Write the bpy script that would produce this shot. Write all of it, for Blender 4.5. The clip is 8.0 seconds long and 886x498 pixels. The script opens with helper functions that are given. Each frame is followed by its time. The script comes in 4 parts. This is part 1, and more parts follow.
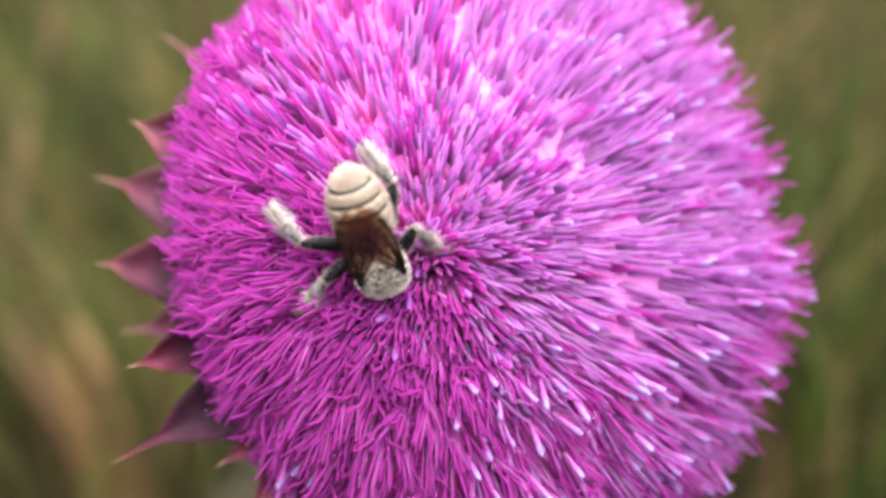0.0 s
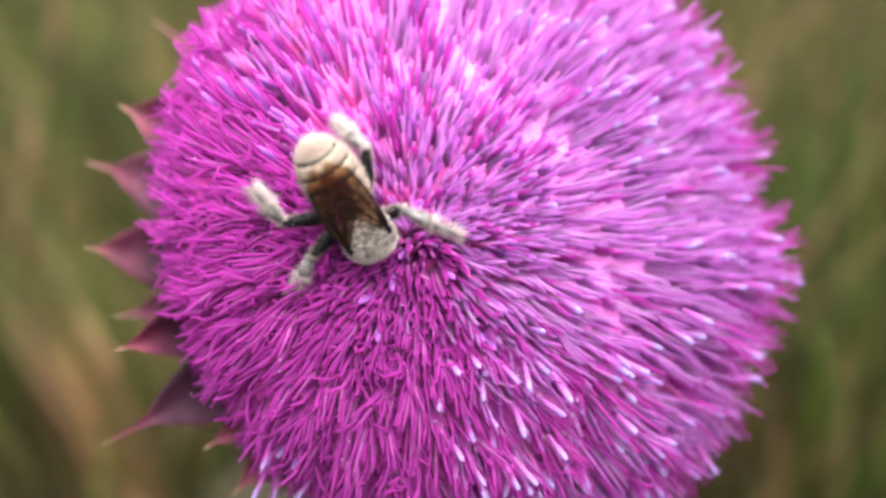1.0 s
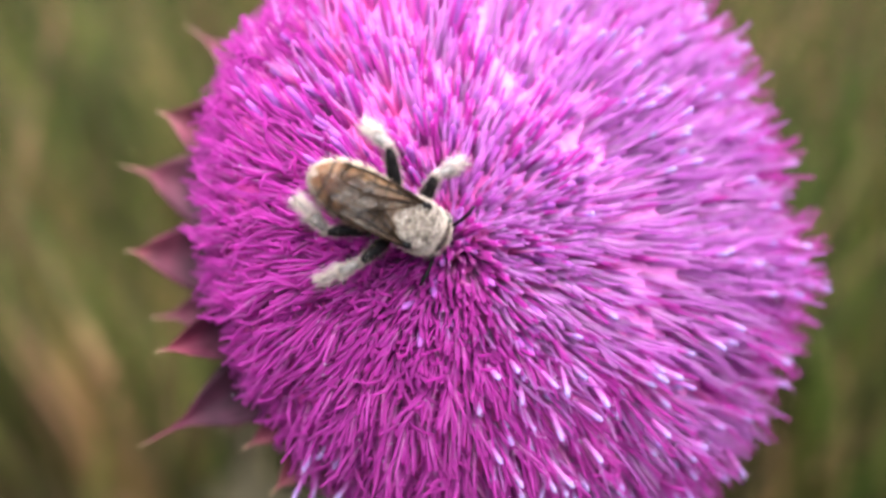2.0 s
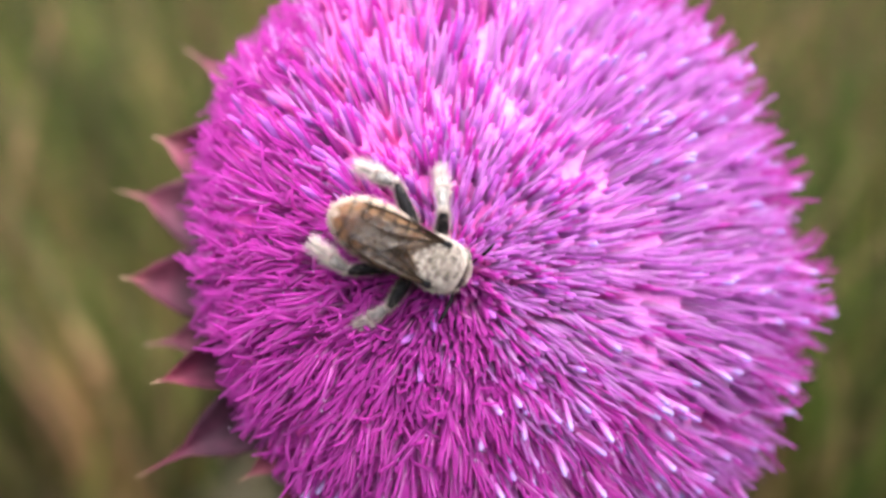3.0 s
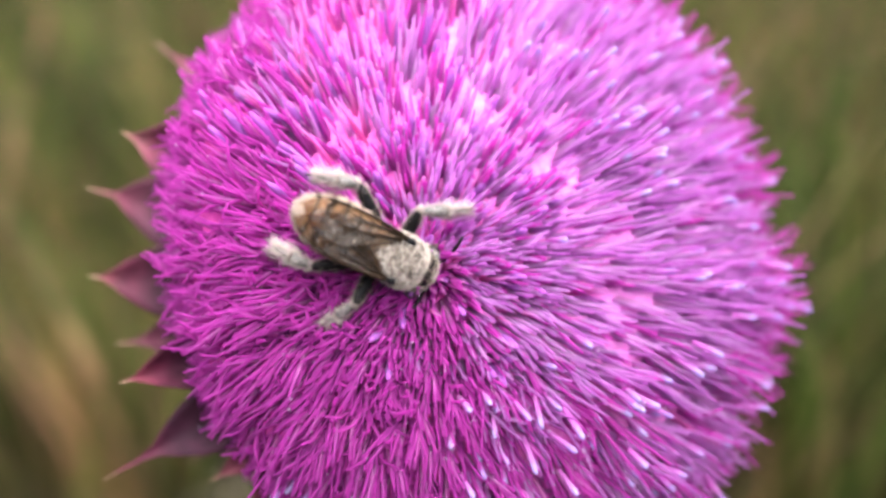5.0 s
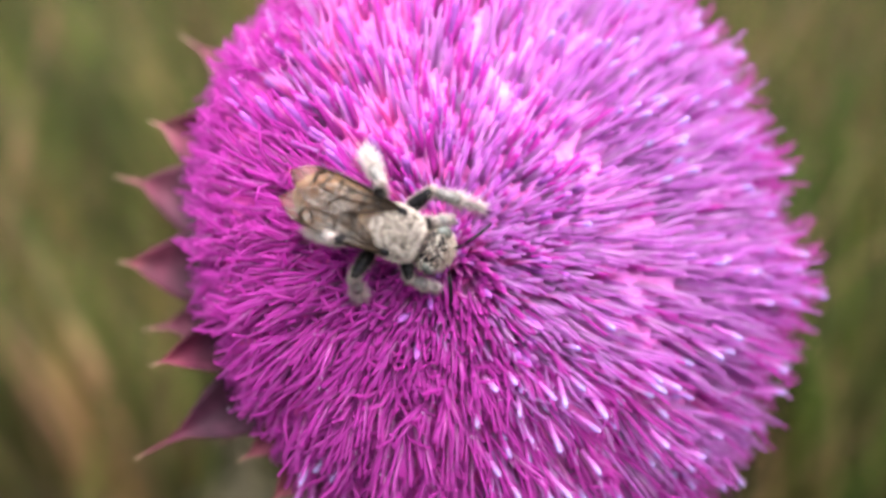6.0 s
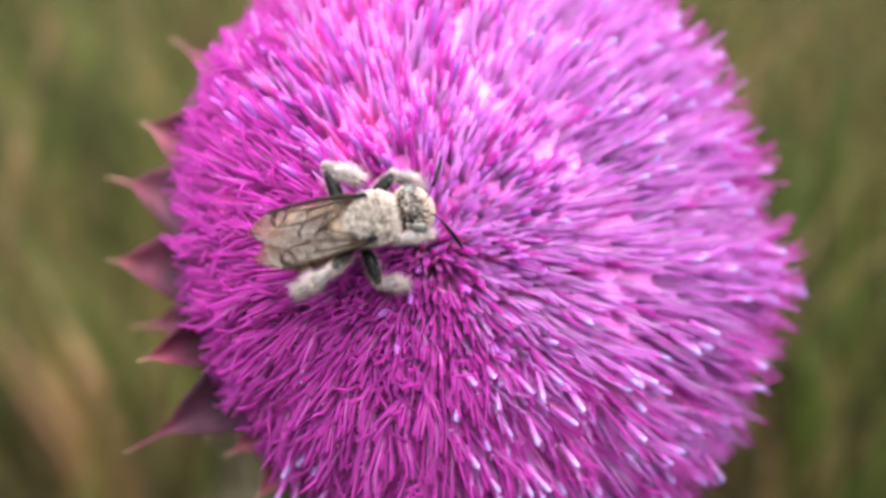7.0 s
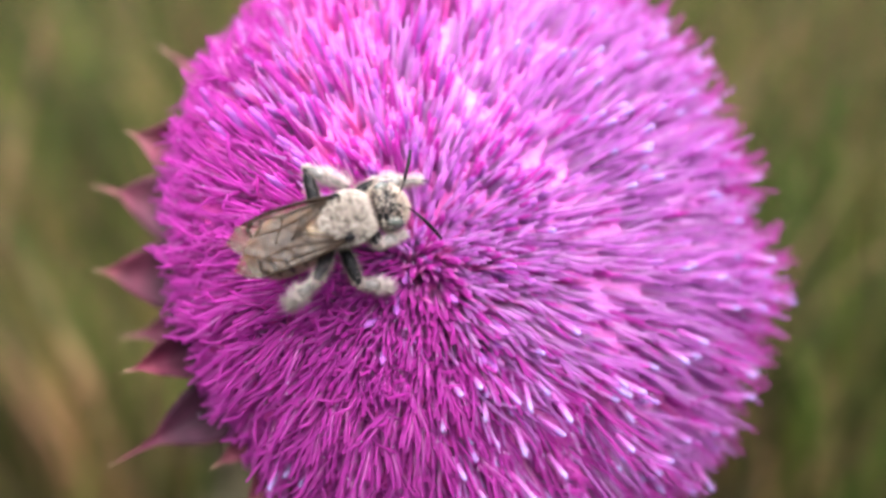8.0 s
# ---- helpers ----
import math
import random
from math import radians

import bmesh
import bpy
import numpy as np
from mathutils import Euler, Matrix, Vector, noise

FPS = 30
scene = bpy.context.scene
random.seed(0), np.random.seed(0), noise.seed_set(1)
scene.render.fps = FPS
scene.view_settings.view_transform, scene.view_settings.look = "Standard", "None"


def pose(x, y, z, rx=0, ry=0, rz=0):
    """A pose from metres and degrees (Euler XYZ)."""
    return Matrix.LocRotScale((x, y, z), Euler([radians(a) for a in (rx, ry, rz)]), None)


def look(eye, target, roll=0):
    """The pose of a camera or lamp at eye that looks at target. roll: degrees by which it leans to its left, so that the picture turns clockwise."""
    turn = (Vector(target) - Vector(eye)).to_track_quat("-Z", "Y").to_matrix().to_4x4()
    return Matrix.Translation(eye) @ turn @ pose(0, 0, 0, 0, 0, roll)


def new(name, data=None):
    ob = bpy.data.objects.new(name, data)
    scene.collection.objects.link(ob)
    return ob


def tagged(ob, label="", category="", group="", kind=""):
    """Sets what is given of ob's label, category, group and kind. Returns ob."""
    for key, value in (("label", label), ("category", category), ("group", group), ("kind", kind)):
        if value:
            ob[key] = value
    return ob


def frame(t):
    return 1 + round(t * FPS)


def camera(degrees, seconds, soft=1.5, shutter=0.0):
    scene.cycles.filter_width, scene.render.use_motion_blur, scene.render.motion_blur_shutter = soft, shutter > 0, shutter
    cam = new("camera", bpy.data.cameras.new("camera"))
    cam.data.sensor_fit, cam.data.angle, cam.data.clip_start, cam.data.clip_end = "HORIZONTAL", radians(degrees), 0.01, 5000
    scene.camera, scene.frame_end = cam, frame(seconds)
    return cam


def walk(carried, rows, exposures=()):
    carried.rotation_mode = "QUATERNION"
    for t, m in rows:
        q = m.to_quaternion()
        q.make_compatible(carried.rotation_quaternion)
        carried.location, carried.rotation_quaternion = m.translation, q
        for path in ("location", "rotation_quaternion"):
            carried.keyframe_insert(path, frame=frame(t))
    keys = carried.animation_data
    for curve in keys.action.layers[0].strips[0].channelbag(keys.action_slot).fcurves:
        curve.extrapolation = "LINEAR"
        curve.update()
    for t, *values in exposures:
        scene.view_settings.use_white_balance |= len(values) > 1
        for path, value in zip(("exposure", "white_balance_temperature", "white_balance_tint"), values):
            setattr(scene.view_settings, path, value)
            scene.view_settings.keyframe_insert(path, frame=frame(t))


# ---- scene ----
# ---- camera, its turn, and the frame of the flower seen from it ----
LENS = 58.0
FOCAL = 784 / math.tan(radians(LENS / 2))
cam = camera(LENS, 8.0, soft=3.0, shutter=0.4)
cam.data.dof.use_dof = True
cam.data.dof.focus_distance = 0.0755
cam.data.dof.aperture_fstop = 8.6
EYE = Vector((0.0, -0.0700, 0.6080))
PITCH = 36.0
REST = look(EYE, EYE + Vector((0, math.cos(radians(PITCH)), -math.sin(radians(PITCH)))))
FLIP = Matrix.Diagonal((1, -1, -1, 1))


def turn(dx, dy):
    """The camera turned so that the far distance moves by dx, dy hundredths of a degree."""
    return REST @ pose(0, 0, 0, dy / 100, dx / 100, 0)


CAM_ROWS = [(0.0, 73, 8), (0.5, 65, -26), (1.0, 105, -45), (1.5, 100, -24), (2.2, 85, 0), (3.0, 60, 12), (3.5, 8, 2), (4.0, 14, 8), (4.5, 0, 2),
            (5.2, 25, 10), (6.0, 45, 20), (6.5, 40, 55), (7.0, 38, 80), (7.5, 8, 105), (8.0, 5, 108)]
walk(cam, [(t, turn(dx, dy)) for t, dx, dy in CAM_ROWS], exposures=[(0.0, 1.38, 5820, 10), (8.0, 1.38, 5820, 10)])


def cam_at(t):
    for (t0, a0, b0), (t1, a1, b1) in zip(CAM_ROWS, CAM_ROWS[1:]):
        if t <= t1:
            k = (t - t0) / (t1 - t0)
            k = k * k * (3 - 2 * k)
            return turn(a0 + (a1 - a0) * k, b0 + (b1 - b0) * k)
    return turn(*CAM_ROWS[-1][1:])


def at(x, y, z):
    """A place given in millimetres right of, below and before the resting camera."""
    return REST @ Vector((x / 1000, -y / 1000, -z / 1000))


# ---- world, sun ----
world = bpy.data.worlds.new("sky")
scene.world = world
world.use_nodes = True
wn = world.node_tree.nodes
sky = wn.new("ShaderNodeTexSky")
sky.sky_type = "NISHITA"
sky.sun_disc = False
sky.dust_density = 10.0
sky.air_density = 0.35
sky.ozone_density = 0.3
SUN_EL, SUN_AZ = 82.0, 90.0
sky.sun_elevation, sky.sun_rotation = radians(SUN_EL), radians(SUN_AZ)
world.node_tree.links.new(sky.outputs[0], wn["Background"].inputs[0])
wn["Background"].inputs[1].default_value = 0.10
sun_data = bpy.data.lights.new("sun", "SUN")
sun_data.energy, sun_data.angle, sun_data.color = 3.8, radians(95), (1.0, 0.94, 0.87)
sun = new("sun", sun_data)
SUN_WAY = Vector((math.sin(radians(SUN_AZ)) * math.cos(radians(SUN_EL)), math.cos(radians(SUN_AZ)) * math.cos(radians(SUN_EL)), math.sin(radians(SUN_EL))))
sun.matrix_world = look(Vector((0, 0, 3)) + SUN_WAY, (0, 0, 3))

# ---- materials ----


class Nodes:
    """A short hand for building a node material."""

    def __init__(self, name):
        self.mat = bpy.data.materials.new(name)
        self.mat.use_nodes = True
        self.tree = self.mat.node_tree
        self.bsdf = self.tree.nodes["Principled BSDF"]
        self.out = self.tree.nodes["Material Output"]

    def add(self, kind, **values):
        node = self.tree.nodes.new(kind)
        for key, value in values.items():
            node.inputs[key].default_value = value
        return node

    def link(self, a, b):
        self.tree.links.new(a, b)

    def noise(self, scale, detail=3.0, coords="Object"):
        tex = self.add("ShaderNodeTexCoord")
        n = self.add("ShaderNodeTexNoise", Scale=scale, Detail=detail)
        self.link(tex.outputs[coords], n.inputs["Vector"])
        return n.outputs["Fac"]

    def ramp(self, fac, stops):
        r = self.add("ShaderNodeValToRGB")
        e = r.color_ramp.elements
        while len(e) < len(stops):
            e.new(0.5)
        for el, (p, c) in zip(e, stops):
            el.position, el.color = p, (*c, 1)
        self.link(fac, r.inputs["Fac"])
        return r.outputs["Color"]

    def mix(self, fac, a, b, blend="MIX"):
        m = self.add("ShaderNodeMix")
        m.data_type, m.blend_type = "RGBA", blend
        for sock, v in ((m.inputs[0], fac), (m.inputs[6], a), (m.inputs[7], b)):
            if hasattr(v, "links"):
                self.link(v, sock)
            else:
                sock.default_value = v if isinstance(v, float) else (*v, 1)
        return m.outputs[2]

    def bump(self, height, strength, distance):
        b = self.add("ShaderNodeBump", Strength=strength, Distance=distance)
        self.link(height, b.inputs["Height"])
        self.link(b.outputs[0], self.bsdf.inputs["Normal"])

    def done(self, colour, rough=0.6, translucent=0.0, metallic=0.0, specular=0.5):
        if hasattr(colour, "links"):
            self.link(colour, self.bsdf.inputs["Base Color"])
        else:
            self.bsdf.inputs["Base Color"].default_value = (*colour, 1)
        self.bsdf.inputs["Roughness"].default_value = rough
        self.bsdf.inputs["Metallic"].default_value = metallic
        self.bsdf.inputs["Specular IOR Level"].default_value = specular
        if translucent:
            tr = self.add("ShaderNodeBsdfTranslucent")
            if hasattr(colour, "links"):
                self.link(colour, tr.inputs["Color"])
            else:
                tr.inputs["Color"].default_value = (*colour, 1)
            sh = self.add("ShaderNodeMixShader", Fac=translucent)
            self.link(self.bsdf.outputs[0], sh.inputs[1])
            self.link(tr.outputs[0], sh.inputs[2])
            self.link(sh.outputs[0], self.out.inputs[0])
        return self.mat


def petal_material(name, stops, translucent):
    """Petal tissue: colour runs along the length (v), differs a little from piece to piece (u)."""
    n = Nodes(name)
    uv = n.add("ShaderNodeUVMap")
    sep = n.add("ShaderNodeSeparateXYZ")
    n.link(uv.outputs[0], sep.inputs[0])
    base = n.ramp(sep.outputs["Y"], stops)
    info = n.add("ShaderNodeObjectInfo")
    plus = n.add("ShaderNodeMath")
    plus.operation = "ADD"
    n.link(sep.outputs["X"], plus.inputs[0])
    n.link(info.outputs["Random"], plus.inputs[1])
    frac = n.add("ShaderNodeMath")
    frac.operation = "FRACT"
    n.link(plus.outputs[0], frac.inputs[0])
    tint = n.ramp(frac.outputs[0], [(0.0, (0.93, 0.76, 0.92)), (0.5, (1, 1, 1)), (1.0, (1.0, 1.0, 0.96))])
    col = n.mix(1.0, base, tint, "MULTIPLY")
    grain = n.noise(900, 2)
    col = n.mix(1.0, col, n.ramp(grain, [(0.3, (0.84, 0.78, 0.86)), (0.7, (1, 1, 1))]), "MULTIPLY")
    n.bump(grain, 0.15, 0.0001)
    return n.done(col, 0.6, translucent, specular=0.12)


# Crimson up to about 0.8 paints the shade between florets into their tubes.
PETAL = petal_material("thistle_petal", [(0.0, (0.86, 0.30, 0.56)), (0.5, (0.82, 0.18, 0.54)), (0.80, (0.80, 0.18, 0.56)), (0.87, (0.82, 0.36, 0.73)), (0.945, (0.72, 0.14, 0.63)), (1.0, (0.69, 0.09, 0.58))], 0.72)
ANTHER = petal_material("thistle_anther", [(0.0, (0.66, 0.14, 0.60)), (0.4, (0.36, 0.12, 0.48)), (1.0, (0.50, 0.14, 0.58))], 0.3)
STYLE = petal_material("thistle_style", [(0.0, (0.76, 0.22, 0.70)), (0.55, (0.74, 0.32, 0.74)), (0.68, (0.62, 0.48, 0.84)), (1.0, (0.66, 0.58, 0.90))], 0.6)
# Paler copy of PETAL: light on the head's upper right, put into the colour.
SUNLIT_PETAL = petal_material("thistle_sunlit_petal", [(0.0, (0.86, 0.30, 0.58)), (0.4, (0.80, 0.26, 0.62)), (0.78, (0.80, 0.29, 0.66)), (0.87, (0.78, 0.47, 0.78)), (0.93, (0.76, 0.46, 0.79)), (1.0, (0.70, 0.28, 0.72))], 0.76)
for petal in (PETAL, ANTHER, STYLE, SUNLIT_PETAL):
    petal.node_tree.nodes["Principled BSDF"].inputs["Sheen Weight"].default_value = 0.2


def bract_material():
    n = Nodes("bract_skin")
    uv = n.add("ShaderNodeUVMap")
    sep = n.add("ShaderNodeSeparateXYZ")
    n.link(uv.outputs[0], sep.inputs[0])
    # Two ramps mixed by tone (u): dark skin, and a paler one painting sunlight.
    dark_ramp = n.ramp(sep.outputs["Y"], [(0.0, (0.07, 0.08, 0.035)), (0.3, (0.034, 0.013, 0.024)), (0.74, (0.045, 0.014, 0.028)), (0.86, (0.09, 0.016, 0.035)), (0.94, (0.18, 0.04, 0.06)), (1.0, (0.30, 0.24, 0.13))])
    painted_ramp = n.ramp(sep.outputs["Y"], [(0.0, (0.16, 0.19, 0.09)), (0.35, (0.11, 0.07, 0.10)), (0.65, (0.17, 0.085, 0.12)), (0.85, (0.27, 0.085, 0.12)), (1.0, (0.40, 0.31, 0.19))])
    base = n.mix(sep.outputs["X"], dark_ramp, painted_ramp)
    veins = n.ramp(n.noise(500, 4), [(0.35, (0.6, 0.6, 0.6)), (0.7, (1.25, 1.15, 1.2))])
    col = n.mix(1.0, base, veins, "MULTIPLY")
    bloom = n.noise(160, 3)
    col = n.mix(n.ramp(bloom, [(0.46, (0, 0, 0)), (0.75, (0.3, 0.3, 0.3))]), col, (0.17, 0.055, 0.09))
    n.bump(n.noise(700, 3), 0.3, 0.0003)
    return n.done(col, 0.55, 0.08, specular=0.12)


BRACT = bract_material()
PAPPUS = petal_material("thistle_pappus", [(0.0, (0.80, 0.72, 0.84)), (1.0, (0.84, 0.74, 0.86))], 0.5)


def simple(name, dark, light, scale, rough=0.7, translucent=0.0, bump=0.2, size=0.001, specular=0.5):
    n = Nodes(name)
    f = n.noise(scale, 4)
    col = n.ramp(f, [(0.3, dark), (0.7, light)])
    n.bump(f, bump, size)
    return n.done(col, rough, translucent, specular=specular)




def bed_material():
    """Fill below the florets: crimson paints gap shade, paler pink paints light (u)."""
    n = Nodes("floret_gap_fill")
    uv = n.add("ShaderNodeUVMap")
    sep = n.add("ShaderNodeSeparateXYZ")
    n.link(uv.outputs[0], sep.inputs[0])
    f = n.noise(1500, 4)
    painted_ramp = n.ramp(f, [(0.3, (0.62, 0.05, 0.37)), (0.7, (0.78, 0.12, 0.50))])
    lit_ramp = n.ramp(f, [(0.3, (0.74, 0.19, 0.60)), (0.7, (0.80, 0.32, 0.70))])
    n.bump(f, 0.5, 0.0004)
    return n.done(n.mix(sep.outputs["X"], painted_ramp, lit_ramp), 0.8, specular=0.1)


BED = bed_material()
STEM = simple("stem_skin", (0.07, 0.10, 0.035), (0.16, 0.20, 0.09), 300)
GROUND = simple("meadow_soil", (0.05, 0.044, 0.025), (0.12, 0.10, 0.056), 14, 0.95, 0, 0.6, 0.02)


def grass_material():
    n = Nodes("meadow_grass")
    geo = n.add("ShaderNodeNewGeometry")
    col = n.ramp(geo.outputs["Random Per Island"], [(0.0, (0.037, 0.066, 0.018)), (0.35, (0.060, 0.080, 0.024)), (0.55, (0.082, 0.079, 0.030)), (0.78, (0.122, 0.092, 0.062)), (1.0, (0.145, 0.110, 0.082))])
    patch = n.ramp(n.noise(5.0, 2), [(0.40, (1.02, 1.18, 0.80)), (0.60, (1.32, 1.04, 0.96))])
    tex = n.add("ShaderNodeTexCoord")
    tall = n.add("ShaderNodeMapping", Scale=(24, 24, 3))
    n.link(tex.outputs["Object"], tall.inputs["Vector"])
    tuft = n.add("ShaderNodeTexNoise", Scale=1.0, Detail=2.0)
    n.link(tall.outputs[0], tuft.inputs["Vector"])
    col = n.mix(1.0, col, n.ramp(tuft.outputs["Fac"], [(0.38, (0.66, 0.70, 0.58)), (0.5, (1.2, 1.2, 1.08)), (0.62, (3.2, 2.9, 2.5))]), "MULTIPLY")
    return n.done(n.mix(1.0, col, patch, "MULTIPLY"), 0.6, 0.35)


GRASS = grass_material()

# ---- helpers of this scene ----


def mesh_of(name, verts, faces, mats, face_mats=None, uvs=None, smooth=True):
    me = bpy.data.meshes.new(name)
    me.from_pydata([tuple(v) for v in verts], [], faces)
    for m in mats:
        me.materials.append(m)
    if face_mats is not None:
        me.polygons.foreach_set("material_index", np.asarray(face_mats, dtype=np.int32))
    if smooth:
        me.polygons.foreach_set("use_smooth", np.ones(len(faces), dtype=bool))
    if uvs is not None:
        layer = me.uv_layers.new(name="UVMap")
        loops = np.zeros(len(me.loops), dtype=np.int32)
        me.loops.foreach_get("vertex_index", loops)
        layer.data.foreach_set("uv", np.asarray(uvs, dtype=np.float32)[loops].ravel())
    me.update()
    return me


class Build:
    """Collects vertices, faces, material numbers and lengthwise coordinates of one mesh."""

    def __init__(self):
        self.v, self.f, self.m, self.uv = [], [], [], []

    def tube(self, path, radii, sides=6, mat=0, v0=0.0, v1=1.0, u=0.0, cap=True, flat=1.0, side=None):
        path = [Vector(p) for p in path]
        start = len(self.v)
        n = len(path)
        ref = Vector(side) if side is not None else Vector((0.31, 0.77, 0.12))
        for i, p in enumerate(path):
            t = (path[min(i + 1, n - 1)] - path[max(i - 1, 0)]).normalized()
            a = (ref - t * ref.dot(t)).normalized()
            b = t.cross(a)
            for s in range(sides):
                w = 2 * math.pi * s / sides
                self.v.append(p + radii[i] * (a * math.cos(w) + b * (math.sin(w) * flat)))
                self.uv.append((u, v0 + (v1 - v0) * i / (n - 1)))
        for i in range(n - 1):
            for s in range(sides):
                a0 = start + i * sides + s
                a1 = start + i * sides + (s + 1) % sides
                self.f.append((a0, a1, a1 + sides, a0 + sides))
                self.m.append(mat)
        if cap:
            self.f.append(tuple(start + s for s in reversed(range(sides))))
            self.f.append(tuple(start + (n - 1) * sides + s for s in range(sides)))
            self.m += [mat, mat]
        return self

    def hair(self, p, tip, r, mat=0, u=0.0):
        """A single tapering hair of three sides."""
        t = (tip - p).normalized()
        a = t.orthogonal().normalized()
        b = t.cross(a)
        s = len(self.v)
        for k in range(3):
            w = 2.0944 * k
            self.v.append(p + r * (a * math.cos(w) + b * math.sin(w)))
            self.uv.append((u, 0.0))
        self.v.append(tip)
        self.uv.append((u, 1.0))
        self.f += [(s, s + 1, s + 3), (s + 1, s + 2, s + 3), (s + 2, s, s + 3)]
        self.m += [mat] * 3

    def data(self, name, mats):
        return mesh_of(name, self.v, self.f, mats, self.m, self.uv)


def part(name, build, mats, parent, label="", kind=""):
    ob = new(name, build if isinstance(build, bpy.types.Mesh) else build.data(name, mats))
    ob.parent = parent
    return tagged(ob, label, kind=kind)


def bezier(p0, p1, p2, p3, n):
    out = []
    for i in range(n + 1):
        t = i / n
        out.append(p0 * (1 - t) ** 3 + p1 * (3 * t * (1 - t) ** 2) + p2 * (3 * t * t * (1 - t)) + p3 * t ** 3)
    return out


# ---- the ground and the meadow ----
gm = bmesh.new()
bmesh.ops.create_grid(gm, x_segments=60, y_segments=60, size=60)
for v in gm.verts:
    v.co.z = 0.05 * noise.noise(Vector((v.co.x * 0.3, v.co.y * 0.3, 0))) - 0.01
for v in gm.verts:
    if v.co.length < 4:
        v.co.z = 0.0
gme = bpy.data.meshes.new("ground")
gm.to_mesh(gme)
gm.free()
gme.materials.append(GROUND)
tagged(new("ground", gme), "dry brown soil of the meadow", "ground", kind="structure")


def meadow(name, label, count, r0, r1, height, seed, thin, width=0.0012):
    """Grass blades all round the thistle, from r0 to r1 metres away, in clumps."""
    rnd = random.Random(seed)
    b = Build()
    while count:
        r = r0 + (r1 - r0) * rnd.random() ** thin
        a = rnd.random() * 6.28318
        x, y = r * math.sin(a), r * math.cos(a)
        clump = 0.5 * noise.noise(Vector((x * 7, y * 7, seed))) + 0.7 * noise.noise(Vector((x * 19, y * 19, seed)))
        if rnd.random() > 0.5 + 1.3 * clump:
            continue
        count -= 1
        h = height * (0.5 + 0.7 * rnd.random()) * (1 + 0.5 * clump)
        lean = Vector((rnd.gauss(0, 0.10), rnd.gauss(0, 0.12), 1)) * h
        bend = Vector((rnd.gauss(0, 0.12), rnd.gauss(0, 0.12), -0.08)) * h
        p = Vector((x, y, -0.004))
        w = width * (1 + 1.9 * rnd.random()) * (3.4 if rnd.random() < 0.03 else 1.9 if rnd.random() < 0.05 else 1)
        a = rnd.random() * 6.28
        side = Vector((math.cos(a), math.sin(a), 0))
        s = len(b.v)
        for i in range(4):
            t = i / 3
            c = p + lean * t + bend * t * t
            k = w * (1 - t ** 2 * 0.9)
            b.v += [c - side * k, c + side * k]
            b.uv += [(0, t), (1, t)]
        for i in range(3):
            b.f.append((s + 2 * i, s + 2 * i + 1, s + 2 * i + 3, s + 2 * i + 2))
            b.m.append(0)
    tagged(new(name, b.data(name, [GRASS])), label, "grass", kind="stuff")


meadow("meadow_grass", "tall green and straw-brown meadow grass round the thistle", 54000, 0.36, 2.6, 0.38, 5, 1.25)
meadow("far_grass", "olive and brown grass of the far meadow", 36000, 1.4, 8.0, 0.38, 9, 0.8)

# ---- the thistle ----
STEM_BASE = Vector((at(-8, 4, 118).x, at(-8, 4, 118).y + 0.05, 0.0))
thistle = new("thistle")
thistle.location = STEM_BASE
tagged(thistle, "magenta-pink musk thistle in bloom with dark purple spiny bracts", "thistle")


def local(x, y, z):
    return at(x, y, z) - STEM_BASE


ROOT = Vector((-1.0, -0.5, 103.0))
DOME = Vector((5.0, -2.0, 99.6))
DOME_H = 24.0


def rim(w):
    """The radius of the flower head at the bearing w, in millimetres: a slightly lopsided oval."""
    return 39.2 + 1.6 * math.exp(-((w - 2.2) / 0.35) ** 2) - 1.1 * math.cos(w) - 1.1 * math.cos(2 * w) + 1.9 * math.sin(2 * w) + 0.5 * math.sin(7 * w + 1)


def dome_tip(u, v, k):
    """The tip, in millimetres before the camera, of the floret that grows at u, v of the unit disc."""
    r = math.hypot(u, v)
    if r <= 1:
        z = -DOME_H * math.sqrt(max(0, 1 - r ** 2.5))
    else:
        z = 22 * (r - 1)
    rr = r if r <= 1 else 1 + 0.25 * (r - 1)
    c = Vector((u, v, 0)) / max(r, 1e-6)
    reach = rr * rim(math.atan2(v, u))
    lean = 0.19 * c.x * reach - 0.10 * c.y * reach
    middle = max(0.0, 1 - r) ** 1.3
    grow = 1 + lean / 98
    tip = DOME + Vector((c.x * reach * grow - 5.2 * middle, c.y * reach * grow + 4.2 * middle, z + lean))
    root = ROOT + Vector((u * 8.5, v * 8.5, 3.0 * r * r))
    return root, root + (tip - root) * k


def lit_share(u, v):
    """How much painted light pales florets, from 0 on the dim side to 1."""
    r = max(math.hypot(u, v), 0.3)
    return max(0.0, min(1.0, 0.45 + (0.62 * u - 0.36 * v) / r))


def variant_closed(seed):
    return seed % 10 < 2


